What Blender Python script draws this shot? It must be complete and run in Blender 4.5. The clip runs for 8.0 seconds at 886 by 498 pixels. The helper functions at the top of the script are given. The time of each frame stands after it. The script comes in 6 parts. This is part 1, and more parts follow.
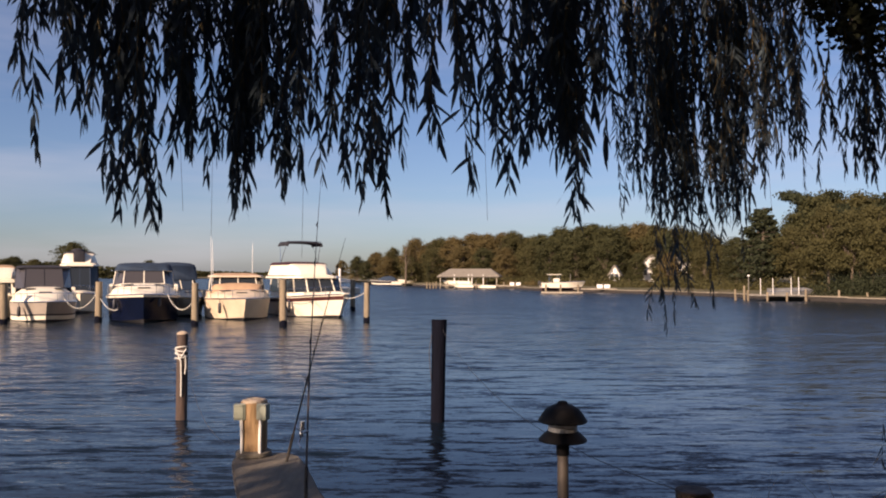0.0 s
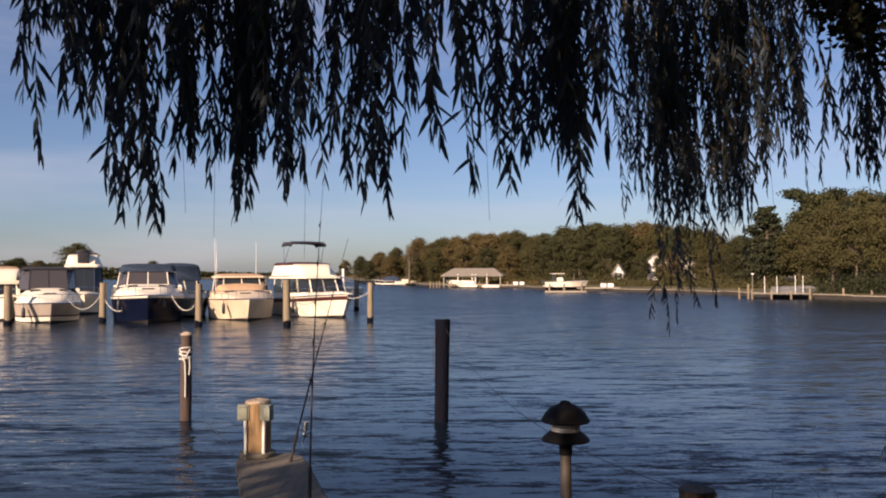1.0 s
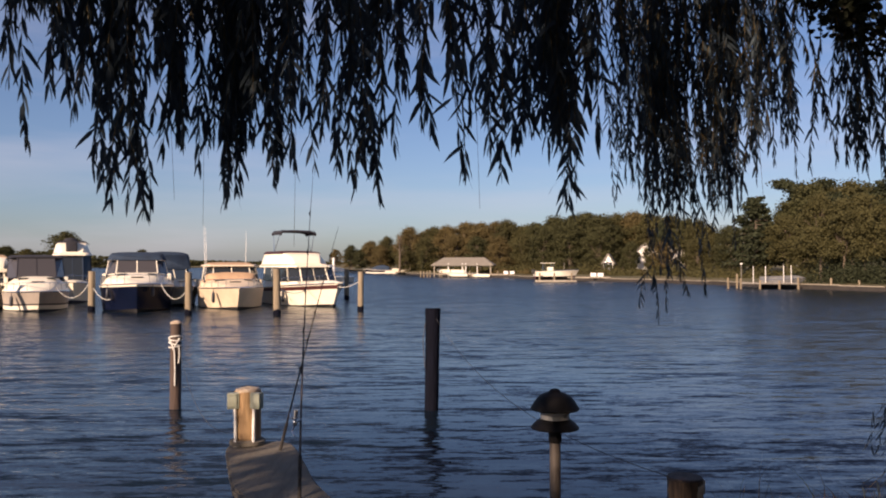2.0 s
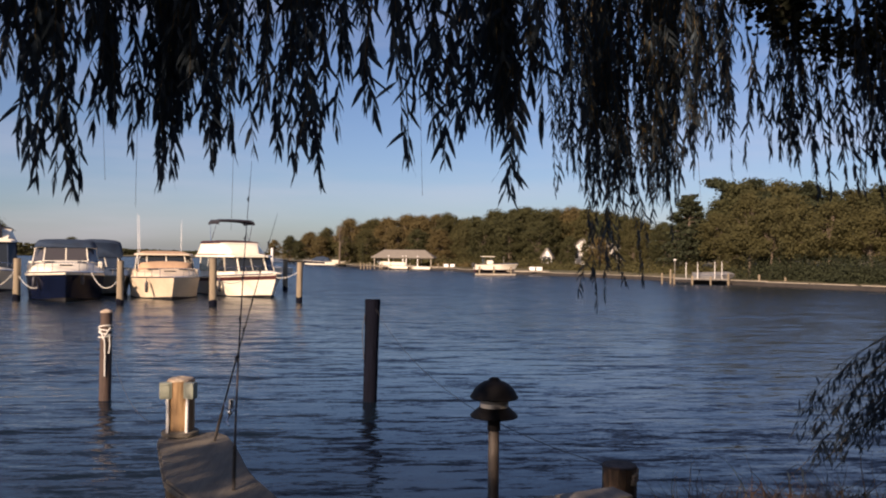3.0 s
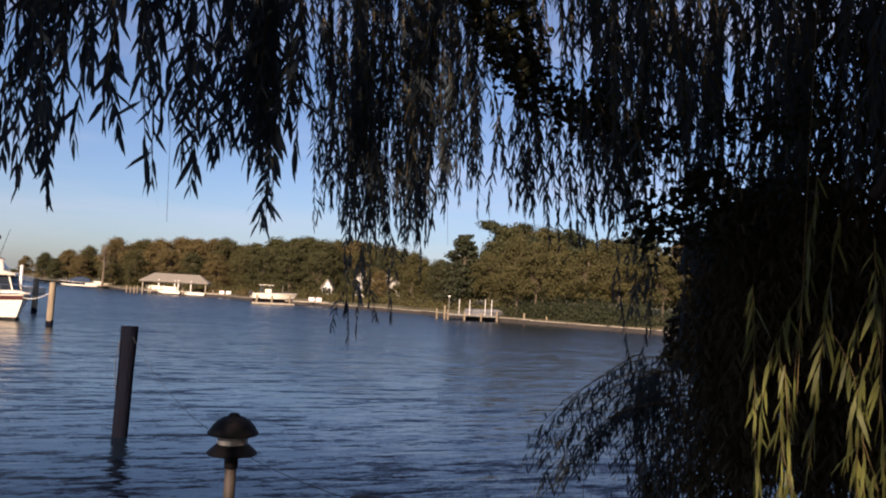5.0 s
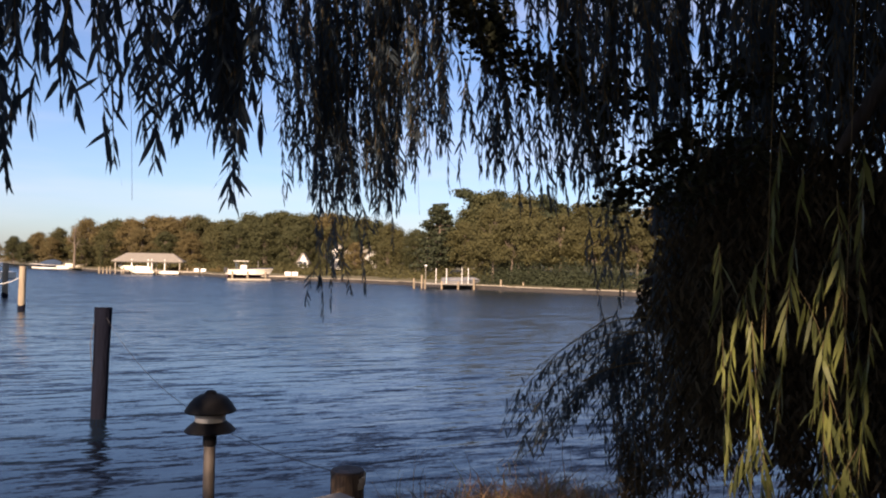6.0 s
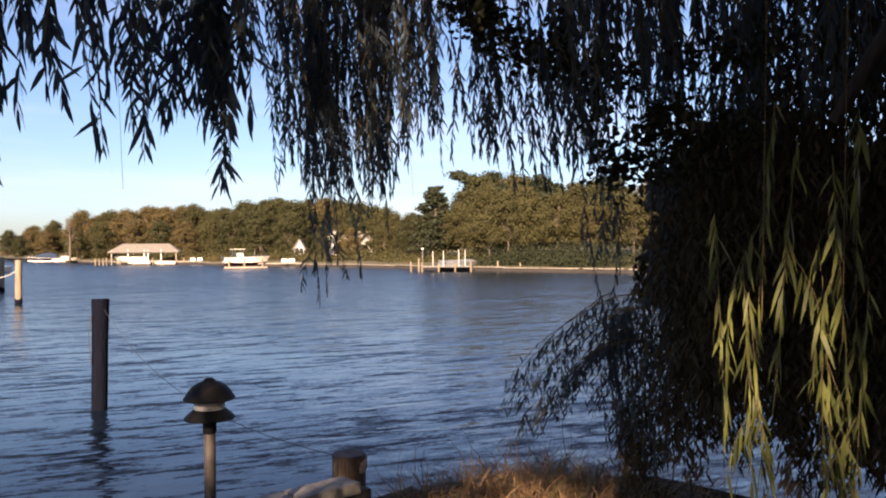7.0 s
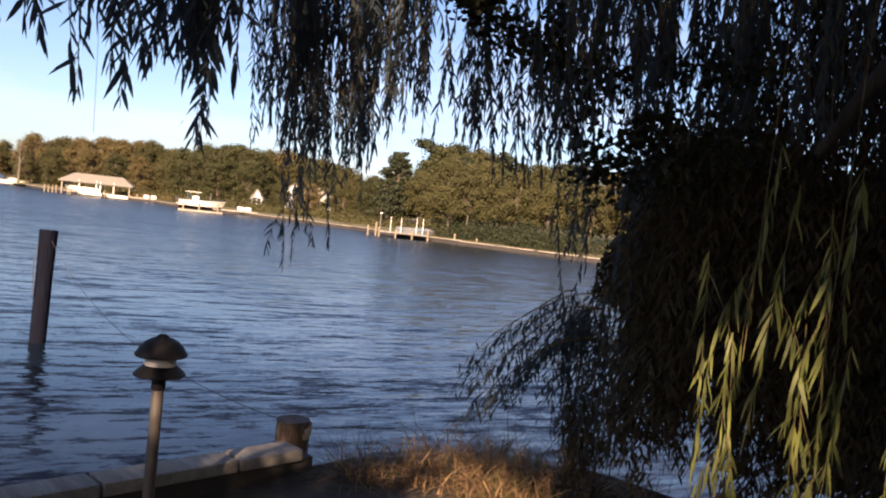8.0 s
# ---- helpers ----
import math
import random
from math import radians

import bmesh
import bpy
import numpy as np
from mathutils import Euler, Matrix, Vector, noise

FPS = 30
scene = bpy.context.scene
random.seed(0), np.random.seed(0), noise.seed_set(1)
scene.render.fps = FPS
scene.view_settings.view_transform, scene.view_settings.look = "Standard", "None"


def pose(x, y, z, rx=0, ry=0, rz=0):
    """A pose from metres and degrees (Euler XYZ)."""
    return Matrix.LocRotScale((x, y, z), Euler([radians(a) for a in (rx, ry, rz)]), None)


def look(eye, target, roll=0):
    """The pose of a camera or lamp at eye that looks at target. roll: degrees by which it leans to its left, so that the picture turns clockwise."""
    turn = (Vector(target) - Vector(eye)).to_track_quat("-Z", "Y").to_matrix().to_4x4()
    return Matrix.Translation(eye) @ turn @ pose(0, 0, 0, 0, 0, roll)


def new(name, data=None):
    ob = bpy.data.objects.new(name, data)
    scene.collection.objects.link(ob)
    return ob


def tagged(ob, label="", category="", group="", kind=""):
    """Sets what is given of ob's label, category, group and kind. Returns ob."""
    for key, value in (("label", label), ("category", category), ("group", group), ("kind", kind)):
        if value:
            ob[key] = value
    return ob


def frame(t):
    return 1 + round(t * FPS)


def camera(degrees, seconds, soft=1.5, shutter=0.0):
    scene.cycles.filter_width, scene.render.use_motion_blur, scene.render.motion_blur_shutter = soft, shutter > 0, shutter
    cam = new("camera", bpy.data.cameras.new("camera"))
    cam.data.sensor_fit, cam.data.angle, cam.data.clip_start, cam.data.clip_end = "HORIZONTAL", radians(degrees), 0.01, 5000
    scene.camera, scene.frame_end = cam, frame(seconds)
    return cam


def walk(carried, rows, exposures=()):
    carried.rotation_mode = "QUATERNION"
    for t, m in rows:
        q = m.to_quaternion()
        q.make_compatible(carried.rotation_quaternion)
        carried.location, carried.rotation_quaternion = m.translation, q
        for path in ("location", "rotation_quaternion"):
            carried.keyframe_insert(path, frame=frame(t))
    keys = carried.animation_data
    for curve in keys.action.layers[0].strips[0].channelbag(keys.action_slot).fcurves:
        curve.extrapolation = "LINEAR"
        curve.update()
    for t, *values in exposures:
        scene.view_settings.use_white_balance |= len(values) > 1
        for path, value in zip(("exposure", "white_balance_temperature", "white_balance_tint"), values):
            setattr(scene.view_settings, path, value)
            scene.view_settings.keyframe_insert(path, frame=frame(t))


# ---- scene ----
cam = camera(59.3, 8.0, soft=2.0, shutter=0.3)
walk(cam, [
    (0.0, pose(0.000, 0.000, 2.700, 91.95, 0.00, 0.00)),
    (0.5, pose(0.007, 0.000, 2.703, 91.87, 0.15, 0.23)),
    (1.0, pose(0.006, -0.005, 2.704, 91.92, 0.24, 0.26)),
    (2.5, pose(0.007, 0.008, 2.689, 90.70, -0.22, -2.09)),
    (3.0, pose(0.003, 0.029, 2.676, 90.60, -0.66, -4.83)),
    (3.5, pose(0.014, 0.013, 2.681, 91.09, -0.90, -7.47)),
    (4.0, pose(0.074, -0.024, 2.702, 93.08, -0.31, -13.28)),
    (4.5, pose(0.113, -0.026, 2.699, 94.31, -0.20, -19.13)),
    (5.0, pose(0.143, -0.022, 2.699, 93.43, -3.12, -20.85)),
    (6.5, pose(0.165, -0.014, 2.697, 90.73, 0.20, -23.06)),
    (7.0, pose(0.174, -0.004, 2.692, 89.96, 0.49, -22.82)),
    (7.5, pose(0.186, 0.029, 2.746, 88.13, -0.56, -24.14)),
    (8.0, pose(0.121, 0.047, 2.755, 87.79, -6.07, -25.89)),
], exposures=[(0.0, 0.88, 6550, 25), (3.5, 0.82, 6500, 25), (4.5, 0.92, 6450, 25), (5.2, 1.12, 6450, 25), (6.4, 1.62, 6600, 24), (8.0, 1.82, 6900, 25)])

# ---- light: low warm sun behind and to one side, clear sky ----
SUN_EL, SUN_AZ = 25.0, 213.0            # degrees; azimuth clockwise from +y
SUN_FROM = Vector((math.sin(radians(SUN_AZ)) * math.cos(radians(SUN_EL)),
                   math.cos(radians(SUN_AZ)) * math.cos(radians(SUN_EL)), math.sin(radians(SUN_EL))))
world = bpy.data.worlds.new("world")
scene.world = world
world.use_nodes = True
wn, wl = world.node_tree.nodes, world.node_tree.links
sky = wn.new("ShaderNodeTexSky")
sky.sky_type = "NISHITA"
sky.sun_disc = False
sky.sun_elevation, sky.sun_rotation = radians(SUN_EL), radians(SUN_AZ)
sky.air_density, sky.dust_density, sky.ozone_density = 1.0, 0.9, 4.5
w_map = wn.new("ShaderNodeMapping")
w_map.inputs["Scale"].default_value = (1.2, 1.2, 9.0)
w_noise = wn.new("ShaderNodeTexNoise")
w_noise.inputs["Scale"].default_value = 2.2
w_noise.inputs["Detail"].default_value = 6.0
w_ramp = wn.new("ShaderNodeValToRGB")
w_ramp.color_ramp.elements[0].position, w_ramp.color_ramp.elements[1].position = 0.42, 0.85
w_ramp.color_ramp.elements[1].color = (0.45, 0.45, 0.45, 1)
w_mix = wn.new("ShaderNodeMixRGB")
w_mix.inputs["Color2"].default_value = (6.5, 6.6, 7.0, 1)
w_tc = wn.new("ShaderNodeTexCoord")
wl.new(w_tc.outputs["Generated"], w_map.inputs["Vector"])
wl.new(w_map.outputs["Vector"], w_noise.inputs["Vector"])
wl.new(w_noise.outputs["Fac"], w_ramp.inputs["Fac"])
wl.new(w_ramp.outputs["Color"], w_mix.inputs["Fac"])
wl.new(sky.outputs["Color"], w_mix.inputs["Color1"])
wl.new(w_mix.outputs["Color"], wn["Background"].inputs["Color"])
wn["Background"].inputs["Strength"].default_value = 0.055
sun_data = bpy.data.lights.new("sun", "SUN")
sun_data.energy, sun_data.angle, sun_data.color = 5.0, radians(0.6), (1.0, 0.80, 0.56)
sun_lamp = new("sun", sun_data)
sun_lamp.matrix_world = look(SUN_FROM * 100, (0, 0, 0))


# ---- mesh helpers ----
def smooth_step(a, b, x):
    u = min(1, max(0, (x - a) / (b - a)))
    return u * u * (3 - 2 * u)


class Mesh:
    """Collects points and faces for one mesh."""

    def __init__(self):
        self.v, self.f = [], []

    def add(self, points, faces):
        n = len(self.v)
        self.v += [tuple(p) for p in points]
        self.f += [tuple(i + n for i in f) for f in faces]
        return self

    def box(self, centre, size, bevel=0.0, turn=None):
        bm = bmesh.new()
        bmesh.ops.create_cube(bm, size=1.0, matrix=Matrix.Diagonal((*size, 1)))
        if bevel:
            bmesh.ops.bevel(bm, geom=bm.edges[:], offset=bevel, segments=2, affect="EDGES", profile=0.6)
        m = Matrix.Translation(centre) @ (turn.to_4x4() if turn else Matrix())
        bm.verts.index_update()
        self.add([m @ v.co for v in bm.verts], [[v.index for v in f.verts] for f in bm.faces])
        bm.free()
        return self

    def tube(self, path, radius, sides=8, caps=True):
        """A tube along a path; radius is one number or one per point."""
        path = [Vector(p) for p in path]
        radii = radius if isinstance(radius, (list, tuple)) else [radius] * len(path)
        rings = []
        for i, p in enumerate(path):
            d = (path[min(i + 1, len(path) - 1)] - path[max(i - 1, 0)]).normalized()
            side = d.cross(Vector((0, 0, 1)) if abs(d.z) < 0.9 else Vector((1, 0, 0))).normalized()
            up = side.cross(d)
            rings.append([p + (side * math.cos(a) + up * math.sin(a)) * radii[i]
                          for a in (2 * math.pi * k / sides for k in range(sides))])
        return self.loft(rings, True, caps)

    def loft(self, rings, closed=True, caps=False):
        n = len(rings[0])
        pts = [p for r in rings for p in r]
        faces = []
        for i in range(len(rings) - 1):
            for k in range(n if closed else n - 1):
                a, b = i * n + k, i * n + (k + 1) % n
                faces.append((a, b, b + n, a + n))
        if caps:
            faces.append(tuple(range(n))[::-1])
            faces.append(tuple(range(len(pts) - n, len(pts))))
        return self.add(pts, faces)

    def turned(self, profile, centre=(0, 0, 0), sides=24):
        """A body of revolution round z from (radius, height) pairs."""
        c = Vector(centre)
        return self.loft([[c + Vector((r * math.cos(2 * math.pi * k / sides), r * math.sin(2 * math.pi * k / sides), h))
                           for k in range(sides)] for r, h in profile], True, True)

    def data(self, name, smooth=40):
        me = bpy.data.meshes.new(name)
        me.from_pydata(self.v, [], self.f)
        me.update()
        if smooth:
            me.shade_smooth()
            me.set_sharp_from_angle(angle=radians(smooth))
        return me


def part(name, m, material, parent=None, label="", smooth=40):
    """One mesh object, under a thing or a part if given."""
    me = m if isinstance(m, bpy.types.Mesh) else m.data(name, smooth)
    if not me.materials:
        me.materials.append(material)
    ob = new(name, me)
    if parent:
        ob.parent = parent
    return tagged(ob, label) if label else ob


def thing(name, label, category, m=None, group="", kind=""):
    """An empty that parents the parts of one thing, at the pose m."""
    ob = new(name)
    ob.empty_display_size = 0.2
    if m:
        ob.matrix_world = m
    return tagged(ob, label, category, group, kind)


def sag(a, b, drop, n=14):
    a, b = Vector(a), Vector(b)
    return [a.lerp(b, i / n) - Vector((0, 0, drop * 4 * (i / n) * (1 - i / n))) for i in range(n + 1)]


# ---- materials ----
def material(name, colour, colour2=None, rough=0.6, metal=0.0, scale=4.0, stretch=(1, 1, 1), bump=0.0, bump_scale=40.0,
             by_object=0.0, by_island=0.0, detail=6.0, gloss=0.5):
    """A surface with two scales of variation and a fine relief, in object space."""
    mt = bpy.data.materials.new(name)
    mt.use_nodes = True
    nt = mt.node_tree
    N, L = nt.nodes, nt.links
    b = N["Principled BSDF"]
    b.inputs["Roughness"].default_value, b.inputs["Metallic"].default_value = rough, metal
    b.inputs["Specular IOR Level"].default_value = gloss
    tc, mp = N.new("ShaderNodeTexCoord"), N.new("ShaderNodeMapping")
    mp.inputs["Scale"].default_value = stretch
    L.new(tc.outputs["Object"], mp.inputs["Vector"])
    n1, n2 = N.new("ShaderNodeTexNoise"), N.new("ShaderNodeTexNoise")
    n1.inputs["Scale"].default_value, n2.inputs["Scale"].default_value = scale, scale * 7
    n1.inputs["Detail"].default_value = detail
    for n in (n1, n2):
        L.new(mp.outputs["Vector"], n.inputs["Vector"])
    both = N.new("ShaderNodeMath")
    both.operation = "MULTIPLY_ADD"
    both.inputs[1].default_value = 0.4
    L.new(n2.outputs["Fac"], both.inputs[0])
    L.new(n1.outputs["Fac"], both.inputs[2])
    last = both.outputs[0]
    if by_object or by_island:
        extra = N.new("ShaderNodeObjectInfo" if by_object else "ShaderNodeNewGeometry")
        shift = N.new("ShaderNodeMath")
        shift.operation = "MULTIPLY_ADD"
        shift.inputs[1].default_value = by_object or by_island
        L.new(extra.outputs["Random" if by_object else "Random Per Island"], shift.inputs[0])
        L.new(last, shift.inputs[2])
        last = shift.outputs[0]
    ramp = N.new("ShaderNodeValToRGB")
    r = ramp.color_ramp
    r.elements[0].position, r.elements[1].position = 0.45, 0.95 + (by_object or by_island)
    c2 = colour2 or tuple(c * 0.72 for c in colour)
    r.elements[0].color, r.elements[1].color = (*c2, 1), (*colour, 1)
    L.new(last, ramp.inputs["Fac"])
    L.new(ramp.outputs["Color"], b.inputs["Base Color"])
    if bump:
        n3, bp = N.new("ShaderNodeTexNoise"), N.new("ShaderNodeBump")
        n3.inputs["Scale"].default_value = bump_scale
        n3.inputs["Detail"].default_value = 4.0
        bp.inputs["Distance"].default_value = bump
        L.new(mp.outputs["Vector"], n3.inputs["Vector"])
        L.new(n3.outputs["Fac"], bp.inputs["Height"])
        L.new(bp.outputs["Normal"], b.inputs["Normal"])
    return mt


def leaf_material(name, colour, colour2, through_light=0.35, by_object=0.0, rough=0.5, gloss=0.2):
    """A leaf: two shades from leaf to leaf, part of the light passes through."""
    mt = bpy.data.materials.new(name)
    mt.use_nodes = True
    N, L = mt.node_tree.nodes, mt.node_tree.links
    b = N["Principled BSDF"]
    b.inputs["Roughness"].default_value = rough
    b.inputs["Specular IOR Level"].default_value = gloss
    geo, ramp = N.new("ShaderNodeNewGeometry"), N.new("ShaderNodeValToRGB")
    ramp.color_ramp.elements[0].color, ramp.color_ramp.elements[1].color = (*colour2, 1), (*colour, 1)
    last = geo.outputs["Random Per Island"]
    if by_object:
        info, add = N.new("ShaderNodeObjectInfo"), N.new("ShaderNodeMath")
        add.operation = "MULTIPLY_ADD"
        add.inputs[1].default_value = by_object
        L.new(info.outputs["Random"], add.inputs[0])
        scale_down = N.new("ShaderNodeMath")
        scale_down.operation = "MULTIPLY"
        scale_down.inputs[1].default_value = 1 - by_object
        L.new(last, scale_down.inputs[0])
        L.new(scale_down.outputs[0], add.inputs[2])
        last = add.outputs[0]
    L.new(last, ramp.inputs["Fac"])
    L.new(ramp.outputs["Color"], b.inputs["Base Color"])
    tr, mix = N.new("ShaderNodeBsdfTranslucent"), N.new("ShaderNodeMixShader")
    L.new(ramp.outputs["Color"], tr.inputs["Color"])
    mix.inputs["Fac"].default_value = through_light
    L.new(b.outputs["BSDF"], mix.inputs[1])
    L.new(tr.outputs["BSDF"], mix.inputs[2])
    L.new(mix.outputs["Shader"], N["Material Output"].inputs["Surface"])
    return mt


def water_material():
    """Dark creek water with wind ripples at three sizes."""
    mt = bpy.data.materials.new("creek_water")
    mt.use_nodes = True
    N, L = mt.node_tree.nodes, mt.node_tree.links
    b = N["Principled BSDF"]
    b.inputs["Base Color"].default_value = (0.004, 0.009, 0.016, 1)
    b.inputs["IOR"].default_value = 1.333
    tc = N.new("ShaderNodeTexCoord")
    # small wind ripples: smoother by the bank, rougher on the open creek
    parts, open_water = N.new("ShaderNodeSeparateXYZ"), N.new("ShaderNodeMapRange")
    for key, value in (("From Min", 9.0), ("From Max", 60.0), ("To Min", 0.11), ("To Max", 0.27)):
        open_water.inputs[key].default_value = value
    L.new(tc.outputs["Object"], parts.inputs[0])
    L.new(parts.outputs["Y"], open_water.inputs["Value"])
    L.new(open_water.outputs["Result"], b.inputs["Roughness"])
    last = None
    # wave slopes at five sizes, steeper along the wind than across it
    for scale, slope, turn, sx in ((0.35, 0.08, 10, 0.45), (1.3, 0.36, -4, 0.18), (3.9, 1.02, 5, 0.17), (10.0, 0.82, -7, 0.26), (30.0, 0.50, 5, 0.5)):
        mp, n = N.new("ShaderNodeMapping"), N.new("ShaderNodeTexNoise")
        mp.inputs["Rotation"].default_value = (0, 0, radians(turn))
        mp.inputs["Scale"].default_value = (sx, 1, 1)
        n.inputs["Scale"].default_value, n.inputs["Detail"].default_value = scale, 2.0
        L.new(tc.outputs["Object"], mp.inputs["Vector"])
        L.new(mp.outputs["Vector"], n.inputs["Vector"])
        less, times = N.new("ShaderNodeVectorMath"), N.new("ShaderNodeVectorMath")
        less.operation, times.operation = "SUBTRACT", "MULTIPLY"
        less.inputs[1].default_value = (0.5, 0.5, 0.5)
        times.inputs[1].default_value = (slope * 0.45, slope, 0)
        L.new(n.outputs["Color"], less.inputs[0])
        L.new(less.outputs[0], times.inputs[0])
        if last:
            plus = N.new("ShaderNodeVectorMath")
            L.new(last, plus.inputs[0])
            L.new(times.outputs[0], plus.inputs[1])
            last = plus.outputs[0]
        else:
            last = times.outputs[0]
    # the far sides of the wavelets lie hidden behind their crests
    crest = N.new("ShaderNodeVectorMath")
    crest.operation = "MINIMUM"
    crest.inputs[1].default_value = (9, 0.004, 9)
    L.new(last, crest.inputs[0])
    last = crest.outputs[0]
    # the water lies calmer in the lee of the wooded shore
    less_y, lee, damp = N.new("ShaderNodeMath"), N.new("ShaderNodeMapRange"), N.new("ShaderNodeVectorMath")
    less_y.operation = "MULTIPLY_ADD"
    less_y.inputs[1].default_value = -0.2
    L.new(parts.outputs["Y"], less_y.inputs[0])
    L.new(parts.outputs["X"], less_y.inputs[2])
    lee.interpolation_type = "SMOOTHSTEP"
    for key, value in (("From Min", 0.0), ("From Max", 12.0), ("To Min", 1.0), ("To Max", 0.62)):
        lee.inputs[key].default_value = value
    L.new(less_y.outputs[0], lee.inputs["Value"])
    damp.operation = "SCALE"
    L.new(last, damp.inputs[0])
    L.new(lee.outputs["Result"], damp.inputs["Scale"])
    last = damp.outputs[0]
    up, unit = N.new("ShaderNodeVectorMath"), N.new("ShaderNodeVectorMath")
    up.inputs[1].default_value = (0, 0, 1)
    unit.operation = "NORMALIZE"
    L.new(last, up.inputs[0])
    L.new(up.outputs[0], unit.inputs[0])
    L.new(unit.outputs[0], b.inputs["Normal"])
    return mt


def glass_material(name, colour=(0.02, 0.025, 0.03)):
    mt = bpy.data.materials.new(name)
    mt.use_nodes = True
    b = mt.node_tree.nodes["Principled BSDF"]
    b.inputs["Base Color"].default_value = (*colour, 1)
    b.inputs["Roughness"].default_value = 0.05
    return mt


M_WATER = water_material()
M_GROUND = material("bank_soil", (0.038, 0.030, 0.021), (0.016, 0.013, 0.010), 0.95, scale=1.5, bump=0.03, bump_scale=14)
M_LAWN = material("far_lawn", (0.125, 0.098, 0.040), (0.050, 0.052, 0.022), 0.95, scale=0.12, bump=0.05, bump_scale=2)
M_OLDWOOD = material("weathered_wood", (0.23, 0.215, 0.19), (0.09, 0.083, 0.07), 0.85, scale=2.5, stretch=(6, 1, 6), bump=0.006, bump_scale=16, by_object=0.15)
M_PIERWOOD = material("grey_plank", (0.185, 0.163, 0.128), (0.10, 0.088, 0.070), 0.9, scale=2.0, stretch=(8, 1.2, 1), bump=0.004, bump_scale=14)
# near-black wood, also used for the wet bands of the far piles
M_PILE_DARK = material("dark_pile_wood", (0.006, 0.007, 0.013), (0.004, 0.0045, 0.008), 0.95, gloss=0.06, scale=3, stretch=(5, 5, 0.6), bump=0.02, bump_scale=7)
M_PILE_BROWN = material("wet_brown_wood", (0.080, 0.050, 0.037), (0.033, 0.022, 0.018), 0.8, scale=3, stretch=(5, 5, 0.5), bump=0.015, bump_scale=8)
M_PILE_LIGHT = material("treated_pile_wood", (0.27, 0.215, 0.14), (0.10, 0.08, 0.055), 0.85, scale=2, stretch=(4, 4, 0.5), bump=0.015, bump_scale=7, by_object=0.12)
M_POSTWOOD = material("sunlit_post_wood", (0.42, 0.27, 0.13), (0.20, 0.12, 0.06), 0.8, scale=3.5, stretch=(7, 7, 0.5), bump=0.012, bump_scale=9)
M_STUMP = material("stained_stump_wood", (0.15, 0.095, 0.056), (0.030, 0.020, 0.014), 0.85, scale=5, stretch=(9, 9, 0.6), bump=0.015, bump_scale=9)
M_ROT = material("split_wood_top", (0.60, 0.50, 0.38), (0.28, 0.2, 0.13), 0.95, scale=18, bump=0.02, bump_scale=40)
M_BOXGREY = material("outlet_box_grey", (0.34, 0.36, 0.29), (0.26, 0.28, 0.22), 0.5, scale=9)
M_PVC = material("white_pipe", (0.8, 0.8, 0.77), (0.62, 0.61, 0.57), 0.4, scale=9)
M_ROPE = material("white_rope", (0.72, 0.70, 0.64), (0.45, 0.43, 0.38), 0.9, scale=30, bump=0.003, bump_scale=120)
M_LINE = material("old_mooring_line", (0.05, 0.048, 0.05), (0.03, 0.029, 0.03), 0.9, scale=30)
M_LAMPMETAL = material("dark_lamp_metal", (0.010, 0.009, 0.010), (0.006, 0.0055, 0.006), 0.7, gloss=0.25, scale=14, bump=0.001, bump_scale=60)
M_LAMPPOLE = material("aged_lamp_pole", (0.14, 0.12, 0.105), (0.075, 0.062, 0.055), 0.5, 0.3, scale=10, stretch=(1, 1, 0.3))
M_LAMPGLASS = material("frosted_lamp_lens", (0.42, 0.40, 0.37), (0.30, 0.29, 0.27), 0.3, scale=20)
M_ROD = material("rod_blank", (0.03, 0.025, 0.025), (0.015, 0.012, 0.012), 0.3, scale=10)
M_ROD_BROWN = material("rod_blank_brown", (0.055, 0.034, 0.030), (0.028, 0.018, 0.016), 0.35, scale=10)
M_CORK = material("rod_grip", (0.05, 0.045, 0.04), (0.03, 0.026, 0.024), 0.9, scale=30)
M_CHROME = material("bright_metal", (0.75, 0.75, 0.76), (0.6, 0.6, 0.62), 0.22, 1.0, scale=20)
M_GEL = material("white_gelcoat", (0.82, 0.76, 0.62), (0.70, 0.64, 0.51), 0.35, scale=0.9)
M_GELGREY = material("silver_grey_gelcoat", (0.42, 0.36, 0.30), (0.31, 0.265, 0.22), 0.35, scale=0.9)
M_NAVY = material("navy_gelcoat", (0.004, 0.007, 0.022), (0.003, 0.005, 0.015), 0.2, scale=0.9)
M_TANHULL = material("cream_gelcoat", (0.72, 0.60, 0.44), (0.58, 0.47, 0.33), 0.4, scale=0.9)
M_TANCANVAS = material("tan_canvas", (0.46, 0.30, 0.18), (0.34, 0.22, 0.13), 0.9, scale=2, bump=0.02, bump_scale=4)
M_BLUECANVAS = material("blue_canvas", (0.012, 0.030, 0.062), (0.008, 0.019, 0.040), 0.85, scale=2, bump=0.03, bump_scale=3)
M_BLACKCANVAS = material("dark_canvas", (0.018, 0.018, 0.026), (0.01, 0.01, 0.015), 0.85, scale=2, bump=0.03, bump_scale=3)
M_MAROON = material("maroon_canvas", (0.060, 0.014, 0.022), (0.035, 0.010, 0.016), 0.8, scale=2, bump=0.02, bump_scale=4)
M_BOOT = material("black_bottom_paint", (0.02, 0.02, 0.024), (0.03, 0.028, 0.024), 0.7, scale=2)
M_MAHOG = material("brown_trim", (0.075, 0.022, 0.022), (0.045, 0.015, 0.015), 0.5, scale=3)
